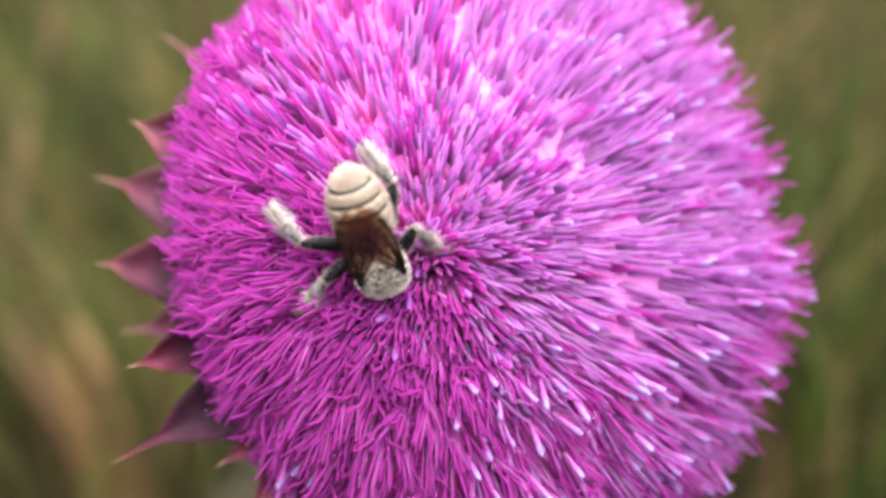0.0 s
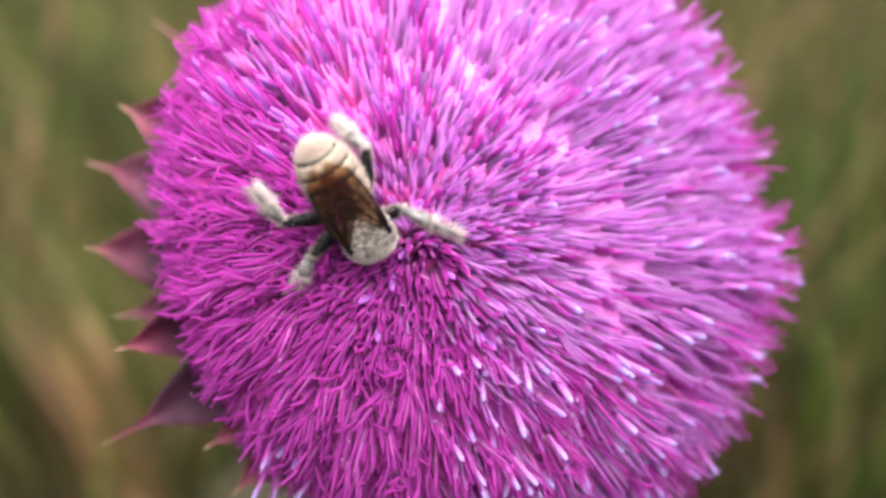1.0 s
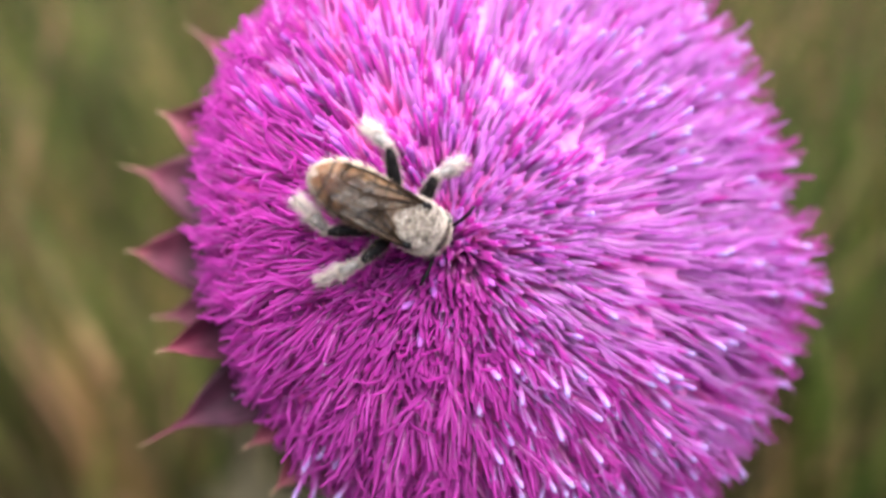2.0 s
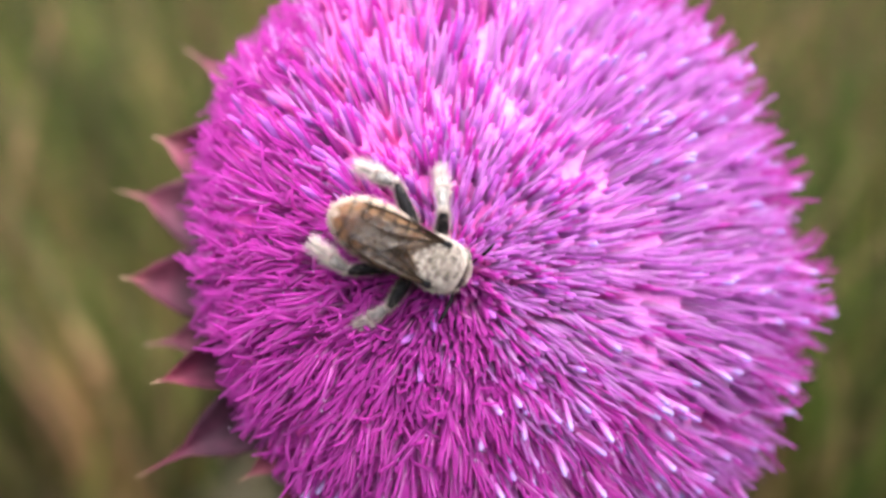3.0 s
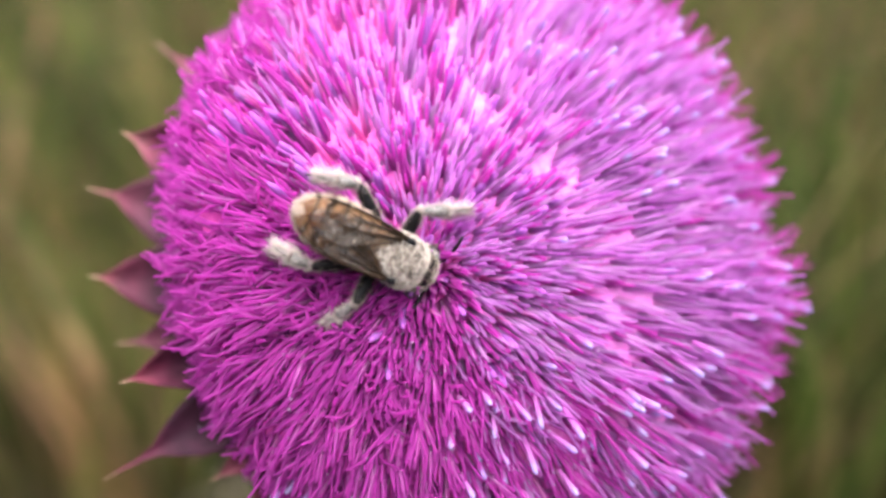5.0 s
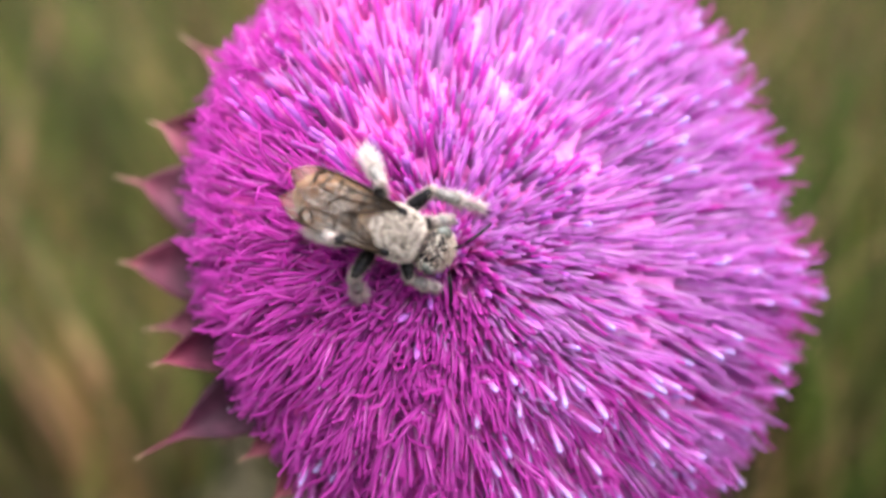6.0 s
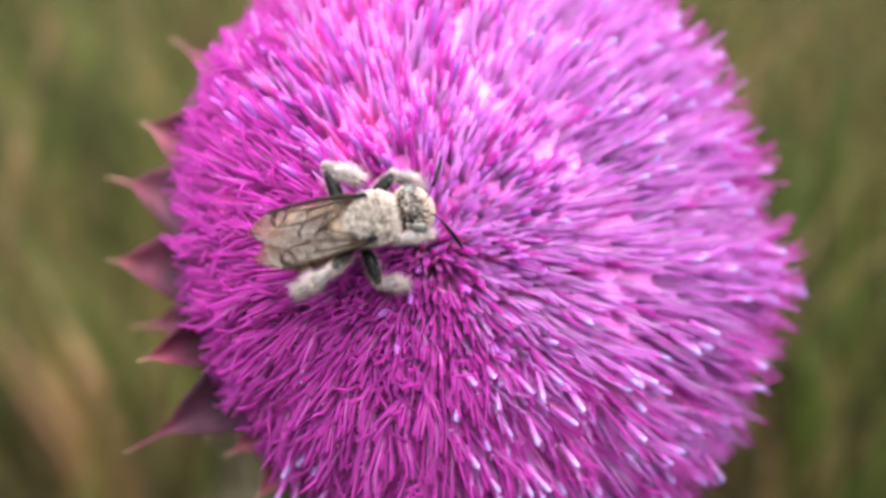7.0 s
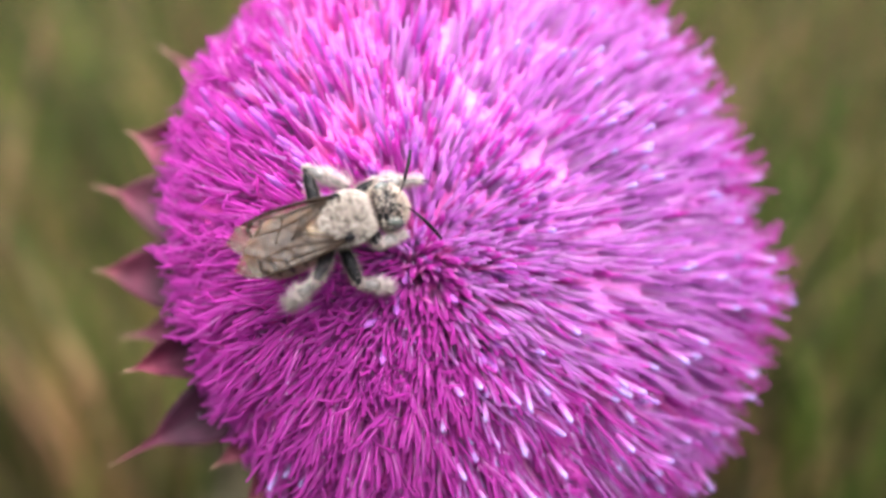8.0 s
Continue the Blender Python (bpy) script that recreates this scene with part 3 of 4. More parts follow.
HEAD = Lump([(0.0, 0.9, 0.9, 0.0), (0.3, 1.7, 1.5, 0.0), (0.8, 2.2, 1.85, 0.0), (1.4, 2.3, 1.95, -0.1), (2.0, 2.15, 1.85, -0.2), (2.6, 1.75, 1.55, -0.35), (3.1, 1.1, 1.1, -0.55), (3.35, 0.4, 0.45, -0.7)])


def build_thorax():
    b = Build()
    THORAX.skin(b, 0, 0.00008, 3)
    ob = part("thorax", b, [DUSTY], bee, "grey furry thorax dusted with pollen")
    f = Build()

    def patchy(s, w):
        p = THORAX.point(s, w) * 1400
        return max(0.04, min(1.0, 0.30 + 2.4 * noise.noise(p) + (0.9 if math.sin(w) < 0.35 or s > 0.8 or s < 0.2 else 0)))
    THORAX.fur(f, 5200, 0.00042, (-0.35, 0, 0.0), 21, 0.000019, patchy, 0, 0.45)
    part("fur", f, [GREY], ob, kind="stuff")
    f = Build()
    rnd = random.Random(8)
    for i in range(2200):
        s, w = 0.14 + 0.72 * rnd.random(), 0.25 + 2.6 * rnd.random()
        p = THORAX.point(s, w) + THORAX.normal(s, w) * (0.0002 + 0.0002 * rnd.random())
        r = 0.00002 + 0.00005 * rnd.random() ** 2
        d = Vector((rnd.gauss(0, 1), rnd.gauss(0, 1), rnd.gauss(0, 1))).normalized() * r
        f.tube([p - d, p - d * 0.4, p + d * 0.4, p + d], [r * 0.4, r, r, r * 0.4], 5, 0)
    part("pollen", f, [POLLEN], ob, "pale pollen grains", kind="stuff")
    return ob


def build_abdomen():
    b = Build()
    lump = Lump(rings(ABDOMEN.st, 5))
    # overlapping plates: a small step at the end of each segment
    for st in lump.st:
        k = (-st[0] % 1.3) / 1.3
        st[1] *= 0.95 + 0.05 * k
        st[2] *= 0.95 + 0.05 * k
    lump.skin(b, 0)
    for i in range(len(lump.st) - 1):
        if (-lump.st[i][0] % 1.3) < 0.34 and lump.st[i][0] > -7.2:
            for j in range(lump.sides):
                b.m[i * lump.sides + j] = 1
    ob = part("abdomen", b, [TERGITE, BAND], bee, "cream banded furry abdomen")
    f = Build()

    def banded(s, w):
        x = ABDOMEN.point(s, 0).x * -1000
        return 0.0 if (x % 1.3) < 0.46 and x < 7.2 and math.sin(w) > -0.2 else 1.0
    ABDOMEN.fur(f, 17000, 0.00026, (-0.3, 0, 0.0), 22, 0.00002, banded, 0, 0.25)
    ABDOMEN.fur(f, 1500, 0.0006, (-0.3, 0, 0.0), 27, 0.000016, lambda s, w: 1.0 if math.sin(w) < 0.25 else 0.0, 0, 0.4)
    part("fur", f, [CREAM], ob, kind="stuff")
    ob.location = ABDOMEN_PIVOT
    return ob


FEELERS = {}


def build_head():
    b = Build()
    HEAD.skin(b, 0, 0.00004, 5)
    ob = part("head", b, [CUTICLE], bee, "black head dusted grey with pale face hair")
    ob.location = HEAD_PIVOT
    f = Build()

    def face(s, w):
        up = math.sin(w)
        if s > 0.62:
            return 0.75
        return 0.25 if up > 0.2 else 0.4
    HEAD.fur(f, 2600, 0.0004, (0.15, 0, 0.15), 23, 0.000026, face)
    part("fur", f, [CREAM], ob, kind="stuff")
    f = Build()
    rnd = random.Random(17)
    for i in range(260):
        s, w = 0.2 + 0.65 * rnd.random(), 0.2 + 2.7 * rnd.random()
        p = HEAD.point(s, w) + HEAD.normal(s, w) * (0.0001 + 0.00012 * rnd.random())
        r = 0.00003 + 0.00004 * rnd.random()
        d = Vector((0, 0, r))
        f.tube([p - d, p - d * 0.4, p + d * 0.4, p + d], [r * 0.4, r, r, r * 0.4], 5, 0)
    part("pollen", f, [POLLEN], ob, "pale pollen grains", kind="stuff")
    for side in (1, -1):
        e = Build()
        lump = Lump([(-0.95, 0.1, 0.1, 0), (-0.8, 0.28, 0.3, 0), (-0.4, 0.45, 0.5, 0), (0, 0.5, 0.58, 0), (0.4, 0.45, 0.5, 0), (0.8, 0.28, 0.3, 0), (0.95, 0.1, 0.1, 0)], 16)
        lump.skin(e, 0)
        eye = part("eye", e, [EYE_MAT], ob, "olive-grey compound eye")
        eye.matrix_basis = Matrix.Translation(mm(1.6, 1.75 * side, 0.6)) @ pose(0, 0, 0, 0, 48, 12 * side) @ Matrix.Diagonal((1.15, 1.25, 1.25, 1))
        a = Build()
        low = 0.0 if side > 0 else -1.0
        p = [mm(0, 0, 0), mm(0.5, 0.45 * side, 0.35), mm(0.95, 1.05 * side, 0.5 + 0.3 * low), mm(1.6, 2.0 * side, 0.45 + 0.8 * low), mm(2.2, 2.95 * side, 0.2 + 1.2 * low), mm(2.6, 3.7 * side, -0.1 + 1.5 * low)]
        a.tube(p[:3], [0.00010, 0.00008, 0.00008], 7)
        a.tube(p[2:], [0.00012, 0.00019, 0.00019, 0.00013], 7)
        FEELERS[side] = ant = part("antenna", a, [CUTICLE], ob, "black antenna")
        ant.location = mm(2.75, 0.6 * side, 0.55)
    j = Build()
    for side in (1, -1):
        j.tube([mm(2.9, 0.6 * side, -1.2), mm(3.5, 0.5 * side, -1.6), mm(3.9, 0.1 * side, -1.9)], [0.00028, 0.00022, 0.00006], 7)
    k = Build()
    k.tube([mm(-0.55, 0, 0.0), mm(-0.2, 0, 0.0), mm(0.2, 0, 0.0)], [0.0011, 0.0012, 0.0012], 16)
    part("neck", k, [CUTICLE], ob, "black neck")
    part("mandible", j, [CUTICLE], ob, "dark mandibles")
    return ob


def wing_outline(kind, t):
    """Front and rear edge of a wing at the share t of its length (units of the length)."""
    if kind == "forewing":
        front = 0.055 * math.sin(t * math.pi) ** 0.7 + 0.03 * t
        rear = -0.02 - 0.25 * math.sin(min(1, t / 0.66) * 1.5708) ** 1.4 * (1 - max(0, (t - 0.66) / 0.34) ** 2)
        if t > 0.74:
            front -= 0.13 * ((t - 0.74) / 0.26) ** 2
        return front, min(rear, front - 0.004)
    front = 0.05 * math.sin(t * math.pi)
    rear = -0.02 - 0.27 * math.sin(min(1, t / 0.6) * 1.5708) * (1 - max(0, (t - 0.6) / 0.4) ** 2)
    return front, min(rear, front - 0.004)


def build_wing(kind, side, length):
    """A ribbed membrane along -X from its hinge, with raised dark veins."""
    b = Build()
    n, m = 26, 10

    def place(t, k):
        fr, rr = wing_outline(kind, t)
        y = fr + (rr - fr) * k
        ripple = 0.006 * math.sin(k * 15 + t * 3) * (1 - 0.5 * t) + 0.012 * math.sin(t * 5 + k * 2) * t
        return Vector((-t, y * side, ripple + 0.05 * t * t * -0.6)) * length
    for layer in (0, 1):
        for i in range(n + 1):
            for j in range(m + 1):
                p = place(i / n, j / m)
                p.z -= layer * 0.00001
                b.v.append(p)
                b.uv.append((j / m, i / n))
    q = (n + 1) * (m + 1)
    for i in range(n):
        for j in range(m):
            a = i * (m + 1) + j
            f = (a, a + 1, a + m + 2, a + m + 1)
            b.f.append(f if side > 0 else f[::-1])
            g = tuple(q + e for e in f)
            b.f.append(g[::-1] if side > 0 else g)
            b.m += [0, 0]
    ob = part(kind, b, [WING if kind == "forewing" else HINDWING], bee, "smoky brown translucent wing")
    v = Build()
    lines = [[(0, 0.03), (0.3, 0.02), (0.6, 0.02), (0.78, 0.03)], [(0, 0.4), (0.25, 0.28), (0.45, 0.22), (0.62, 0.12), (0.7, 0.03)],
             [(0.05, 0.5), (0.3, 0.55), (0.5, 0.52), (0.72, 0.45)], [(0.02, 0.85), (0.2, 0.95), (0.45, 0.96)], [(0.3, 0.55), (0.34, 0.75), (0.42, 0.95)],
             [(0.45, 0.22), (0.47, 0.4), (0.5, 0.52)], [(0.5, 0.52), (0.56, 0.7), (0.58, 0.85)], [(0.62, 0.12), (0.66, 0.3), (0.72, 0.45)], [(0.7, 0.06), (0.76, 0.2), (0.74, 0.44)]]
    if kind == "hindwing":
        lines = [[(0, 0.04), (0.4, 0.04), (0.7, 0.06)], [(0.05, 0.5), (0.35, 0.5), (0.6, 0.4)], [(0.35, 0.5), (0.4, 0.75), (0.5, 0.9)]]
    for ln in lines:
        path = []
        for (a, c) in zip(ln, ln[1:]):
            for i in range(4):
                path.append(place(a[0] + (c[0] - a[0]) * i / 4, a[1] + (c[1] - a[1]) * i / 4))
        path.append(place(*ln[-1]))
        v.tube(path, [(0.00019 if ln[0][1] < 0.1 else 0.00009) * (1.1 - 0.5 * i / len(path)) for i in range(len(path))], 5)
    part("vein", v, [VEIN], ob, "dark wing veins")
    if kind == "forewing":
        k = Build()
        k.tube([mm(0.45, 0, -0.15), mm(0.3, 0, 0.05), mm(0, 0, 0.12), mm(-0.3, 0, 0.05), mm(-0.45, 0, -0.12)], [0.0001, 0.0003, 0.00036, 0.0003, 0.0001], 10)
        part("wing_joint", k, [CUTICLE], ob, "black knob at the wing's root")
    return ob


FEMUR = {"hind": 5.0, "mid": 3.7, "front": 2.7}
LOWER = {"hind": 4.8, "mid": 5.2, "front": 4.4}


def build_leg(which, side):
    ln = FEMUR[which]
    b = Build()
    lump = Lump([(-0.3, 0.3, 0.3, 0), (0.1, 0.48, 0.5, 0), (ln * 0.4, 0.68, 0.66, 0), (ln * 0.8, 0.56, 0.55, 0), (ln, 0.3, 0.32, 0), (ln + 0.15, 0.1, 0.1, 0)], 12)
    lump.skin(b, 0)
    lump.fur(b, 800, 0.00045, (0.3, 0, 0.0), 31 + side, 0.000016, lambda s, w: 1.0 if s > 0.8 else (0.8 if abs(math.cos(w)) > 0.8 else 0.12), 1, 0.3)
    thigh = part("leg", b, [CUTICLE, GREY], bee, "black leg with pale hair")
    ll = LOWER[which] + (1.8 if (which, side) == ("mid", 1) else 0)
    b = Build()
    t = ll * 0.42
    shin = Lump([(-0.1, 0.2, 0.22, 0), (0.2, 0.32, 0.34, 0), (t * 0.6, 0.55, 0.5, 0), (t * 0.95, 0.6, 0.52, 0.05), (t, 0.25, 0.28, 0.05)], 12)
    shin.skin(b, 0)
    tarsus = Lump([(t, 0.2, 0.25, 0.05), (t + 0.2, 0.3, 0.36, 0.0), (t + ll * 0.28, 0.28, 0.34, -0.1), (t + ll * 0.44, 0.15, 0.16, -0.25)], 10)
    tarsus.skin(b, 0)
    b.tube([mm(t + ll * 0.42, 0, -0.24), mm(t + ll * 0.5, 0, -0.36), mm(ll * 0.96, 0, -0.6)], [0.00012, 0.00009, 0.00007], 6, 2)
    for k in (1, -1):
        b.tube([mm(ll * 0.95, 0, -0.58), mm(ll, 0.12 * k, -0.62), mm(ll * 1.01, 0.2 * k, -0.85)], [0.00006, 0.00005, 0.00002], 4, 2)
    long = {"hind": 0.0010, "mid": 0.0009, "front": 0.00055}[which]
    shin.fur(b, 420, long * 0.65, (0.9, 0, 0.05), 41 + side, 0.000016, lambda s, w: 1.0 if abs(math.cos(w)) > 0.72 else 0.12, 1, 0.3)
    tarsus.fur(b, 800, long * 1.2, (0.7, 0, 0.05), 51 + side, 0.000015, lambda s, w: 1.0 if abs(math.cos(w)) > 0.5 else 0.35, 1, 0.5)
    low = part("lower_leg", b, [SHANK, WHITE, CUTICLE], thigh, "pale brush-haired lower leg")
    low.location = mm(ln, 0, 0)
    return thigh, low


thorax = build_thorax()
abdomen = build_abdomen()
head = build_head()
WINGS = {}
for side in (1, -1):
    for kind, length in (("hindwing", 0.0076), ("forewing", 0.0107)):
        w = build_wing(kind, side, length)
        w.location = mm(-0.2 if kind == "forewing" else -0.8, 1.95 * side, 1.5 + (0.12 if kind == "forewing" else 0) + (0.08 if side > 0 else 0))
        WINGS[kind, side] = w
HIPS = {("hind", 1): mm(-2.4, 1.5, -1.5), ("mid", 1): mm(-0.1, 1.8, -1.6), ("front", 1): mm(1.5, 1.3, -1.8),
        ("hind", -1): mm(-2.4, -1.5, -1.5), ("mid", -1): mm(-1.3, -1.9, -1.6), ("front", -1): mm(1.5, -1.3, -1.8)}
LEGS = {key: build_leg(*key) for key in HIPS}


# ---- what moves ----
PIVOT = Vector((0, 0, 78.36))


def relative(rx, ry, rz, x, y, z):
    """The thistle's shift from its rest, in degrees and millimetres right of, below and before the camera."""
    v = Vector((radians(rx), radians(ry), radians(rz)))
    r = Matrix.Rotation(v.length, 4, v) if v.length > 1e-9 else Matrix.Identity(4)
    c = PIVOT / 1000
    m = Matrix.Translation(c + Vector((x, y, z)) / 1000) @ r @ Matrix.Translation(-c)
    return FLIP @ m @ FLIP


def eased(rows, t):
    """The values of rows at t, on a smooth curve through them."""
    rows = [[float(v) for v in r] for r in rows]
    if t <= rows[0][0]:
        return rows[0][1:]
    for i in range(len(rows) - 1):
        a, b = rows[i], rows[i + 1]
        if t <= b[0]:
            h = b[0] - a[0]
            k = (t - a[0]) / h
            p = rows[i - 1] if i else a
            q = rows[i + 2] if i + 2 < len(rows) else b
            out = []
            for j in range(1, len(a)):
                ma = (b[j] - p[j]) / (b[0] - p[0]) if i else 0
                mb = (q[j] - a[j]) / (q[0] - a[0]) if i + 2 < len(rows) else 0
                out.append((2 * k ** 3 - 3 * k * k + 1) * a[j] + (k ** 3 - 2 * k * k + k) * h * ma + (3 * k * k - 2 * k ** 3) * b[j] + (k ** 3 - k * k) * h * mb)
            return out
    return rows[-1][1:]


# seconds, turn of the thistle in degrees, shift in millimetres, as the wind moves it
SWAY = [
    (0.0, -0.46, -0.03, -0.17, -0.52, 1.37, -0.53),
    (0.2, -0.21, -0.04, -0.28, 0.39, 1.60, -1.11),
    (0.3, -0.11, 0.11, -0.24, 1.23, 2.09, -0.93),
    (0.5, -0.01, -0.30, -0.17, 3.12, 2.33, -0.32),
    (0.7, 0.04, 0.19, -0.07, 3.01, 1.47, 0.31),
    (0.8, 0.39, 0.42, -0.03, 1.52, 0.86, 0.42),
    (1.0, -0.10, 0.21, -0.13, -2.11, -0.36, -0.45),
    (1.2, -0.28, -0.15, -0.34, -0.02, 1.83, -1.07),
    (1.3, 0.24, -0.12, -0.23, 2.60, 3.38, -0.54),
    (1.5, -0.10, 0.24, 0.12, 4.09, 1.98, 0.68),
    (1.7, 0.03, 0.14, 0.22, 2.56, 0.50, 1.32),
    (2.8, 0.17, 0.69, 0.17, 0.63, 0.93, 0.09),
    (3.0, 0.14, 0.33, -0.00, 1.86, 3.38, -0.26),
    (3.2, 0.34, 0.27, 0.14, 1.57, 2.27, -0.04),
    (3.3, 0.28, 0.35, 0.07, 0.57, 1.42, 0.16),
    (3.5, 0.00, -0.00, 0.00, -0.00, -0.00, -0.00),
    (3.7, 0.14, 0.14, -0.03, -0.91, 0.50, -0.84),
    (3.8, 0.20, 0.11, -0.11, -1.43, 1.98, -1.16),
    (4.0, 0.24, -0.11, -0.22, 0.05, 4.10, -1.04),
    (4.2, 0.44, 0.21, -0.20, 1.49, 3.09, -0.14),
    (4.3, 0.13, 0.19, -0.18, 0.32, 1.55, 0.01),
    (4.5, -0.08, -0.14, -0.21, -2.99, 0.81, -0.67),
    (4.7, 0.20, -0.30, -0.23, -1.67, 2.62, -1.14),
    (5.8, 0.20, -0.02, -0.29, 0.28, 3.11, -0.24),
    (6.0, 0.06, -0.14, -0.10, 1.47, 1.43, 0.71),
    (6.2, -0.21, 0.09, -0.15, 0.71, 0.00, 1.16),
    (6.3, -0.07, -0.09, -0.19, -0.42, 0.99, 0.73),
    (6.5, 0.17, 0.22, -0.34, -1.07, 3.95, 0.40),
    (6.7, 0.03, 0.15, -0.28, 0.03, 3.42, 1.16),
    (6.8, -0.12, 0.04, -0.27, 0.19, 2.40, 1.66),
    (7.0, -0.40, 0.04, -0.16, -0.52, 1.08, 2.12),
    (7.2, -0.06, -0.09, -0.21, -1.35, 2.51, 1.78),
    (7.3, -0.06, -0.11, -0.29, -1.46, 3.57, 1.80),
    (7.5, -0.57, -0.09, -0.54, -2.16, 5.31, 1.59),
    (7.7, -0.01, -0.02, -0.46, -2.23, 4.24, 1.58),
    (7.8, -0.30, -0.18, -0.51, -1.65, 3.13, 1.59),
    (8.0, -0.73, -0.15, -0.33, -1.86, 2.07, 1.70),
]
# seconds, thorax of the bee in millimetres before the resting camera, heading, dip and roll in degrees, dip of the abdomen, dip of the head
BEE = [
    (0.0, -5.17, 0.48, 74.04, 72.5, 29.0, 0.0, 6.0, 82, 4),
    (0.2, -4.66, 0.07, 74.61, 71.9, 29.0, 0.0, 6.0, 82, 4),
    (0.5, -4.91, 0.04, 73.85, 71.5, 29.0, 0.0, 6.0, 82, 4),
    (0.8, -5.01, -0.11, 73.03, 68.0, 29.0, 0.0, 6.0, 82, 4),
    (1.0, -4.84, -1.04, 73.73, 60.0, 28.0, 0.0, 6.0, 82, 4),
    (1.2, -4.32, -1.75, 74.27, 52.0, 25.0, 0.0, 4.0, 82, 4),
    (1.5, -3.62, -2.02, 72.1, 29.0, 17.0, 0.0, 0.0, 82, 4),
    (1.7, -4.33, -2.25, 71.47, 27.0, 15.0, 0.0, 0.0, 82, 4),
    (2.8, -3.69, -3.0, 72.37, 26.0, 11.0, 0.0, 0.0, 82, 4),
    (3.0, -2.51, -2.13, 72.85, 27.0, 13.0, 0.0, 0.0, 82, 4),
    (3.2, -4.22, -2.91, 72.64, 28.0, 13.0, 0.0, 0.0, 82, 4),
    (3.5, -2.91, -2.32, 72.8, 30.0, 17.0, 0.0, 2.0, 82, 4),
    (3.8, -1.98, -1.64, 74.16, 32.2, 20.0, 0.0, 3.0, 82, 4),
    (4.0, -1.88, -1.97, 74.05, 27.0, 20.0, 0.0, 3.0, 82, 4),
    (4.2, -2.16, -2.21, 73.15, 28.2, 20.0, 0.0, 4.0, 82, 4),
    (4.5, -1.83, -1.86, 73.88, 31.5, 23.0, 0.0, 6.0, 82, 4),
    (4.7, -2.15, -1.98, 74.36, 30.19, 21.0, 0.0, 5.0, 82, 4),
    (5.8, -5.05, -2.53, 72.25, 22.0, 4.0, 0.0, -6, 10.0, 0),
    (6.0, -5.74, -2.93, 71.31, 24.0, 3.0, 0.0, -6, 10.0, 0),
    (6.2, -5.34, -2.96, 70.82, 10.0, 2.0, -5.0, -6, 10.0, 0),
    (6.5, -5.21, -3.66, 71.6, -1.0, 2.0, -9.0, -6, 10.0, 0),
    (6.8, -6.19, -3.98, 70.32, -12.0, 2.0, -9.0, -6, 10.0, 0),
    (7.0, -5.91, -3.63, 69.85, -15.0, 2.0, -9.0, -6, 10.0, 0),
    (7.2, -5.89, -4.09, 70.23, -18.2, 2.0, -9.0, -6, 10.0, 0),
    (7.5, -6.36, -4.48, 70.38, -19.0, 2.0, -9.0, -6, 10.0, 0),
    (7.7, -6.52, -5.05, 70.42, -20.0, 2.0, -9.0, -6, 10.0, 0),
    (8.0, -6.78, -4.59, 70.26, -21.0, 2.0, -9.0, -6, 10.0, 0),
]
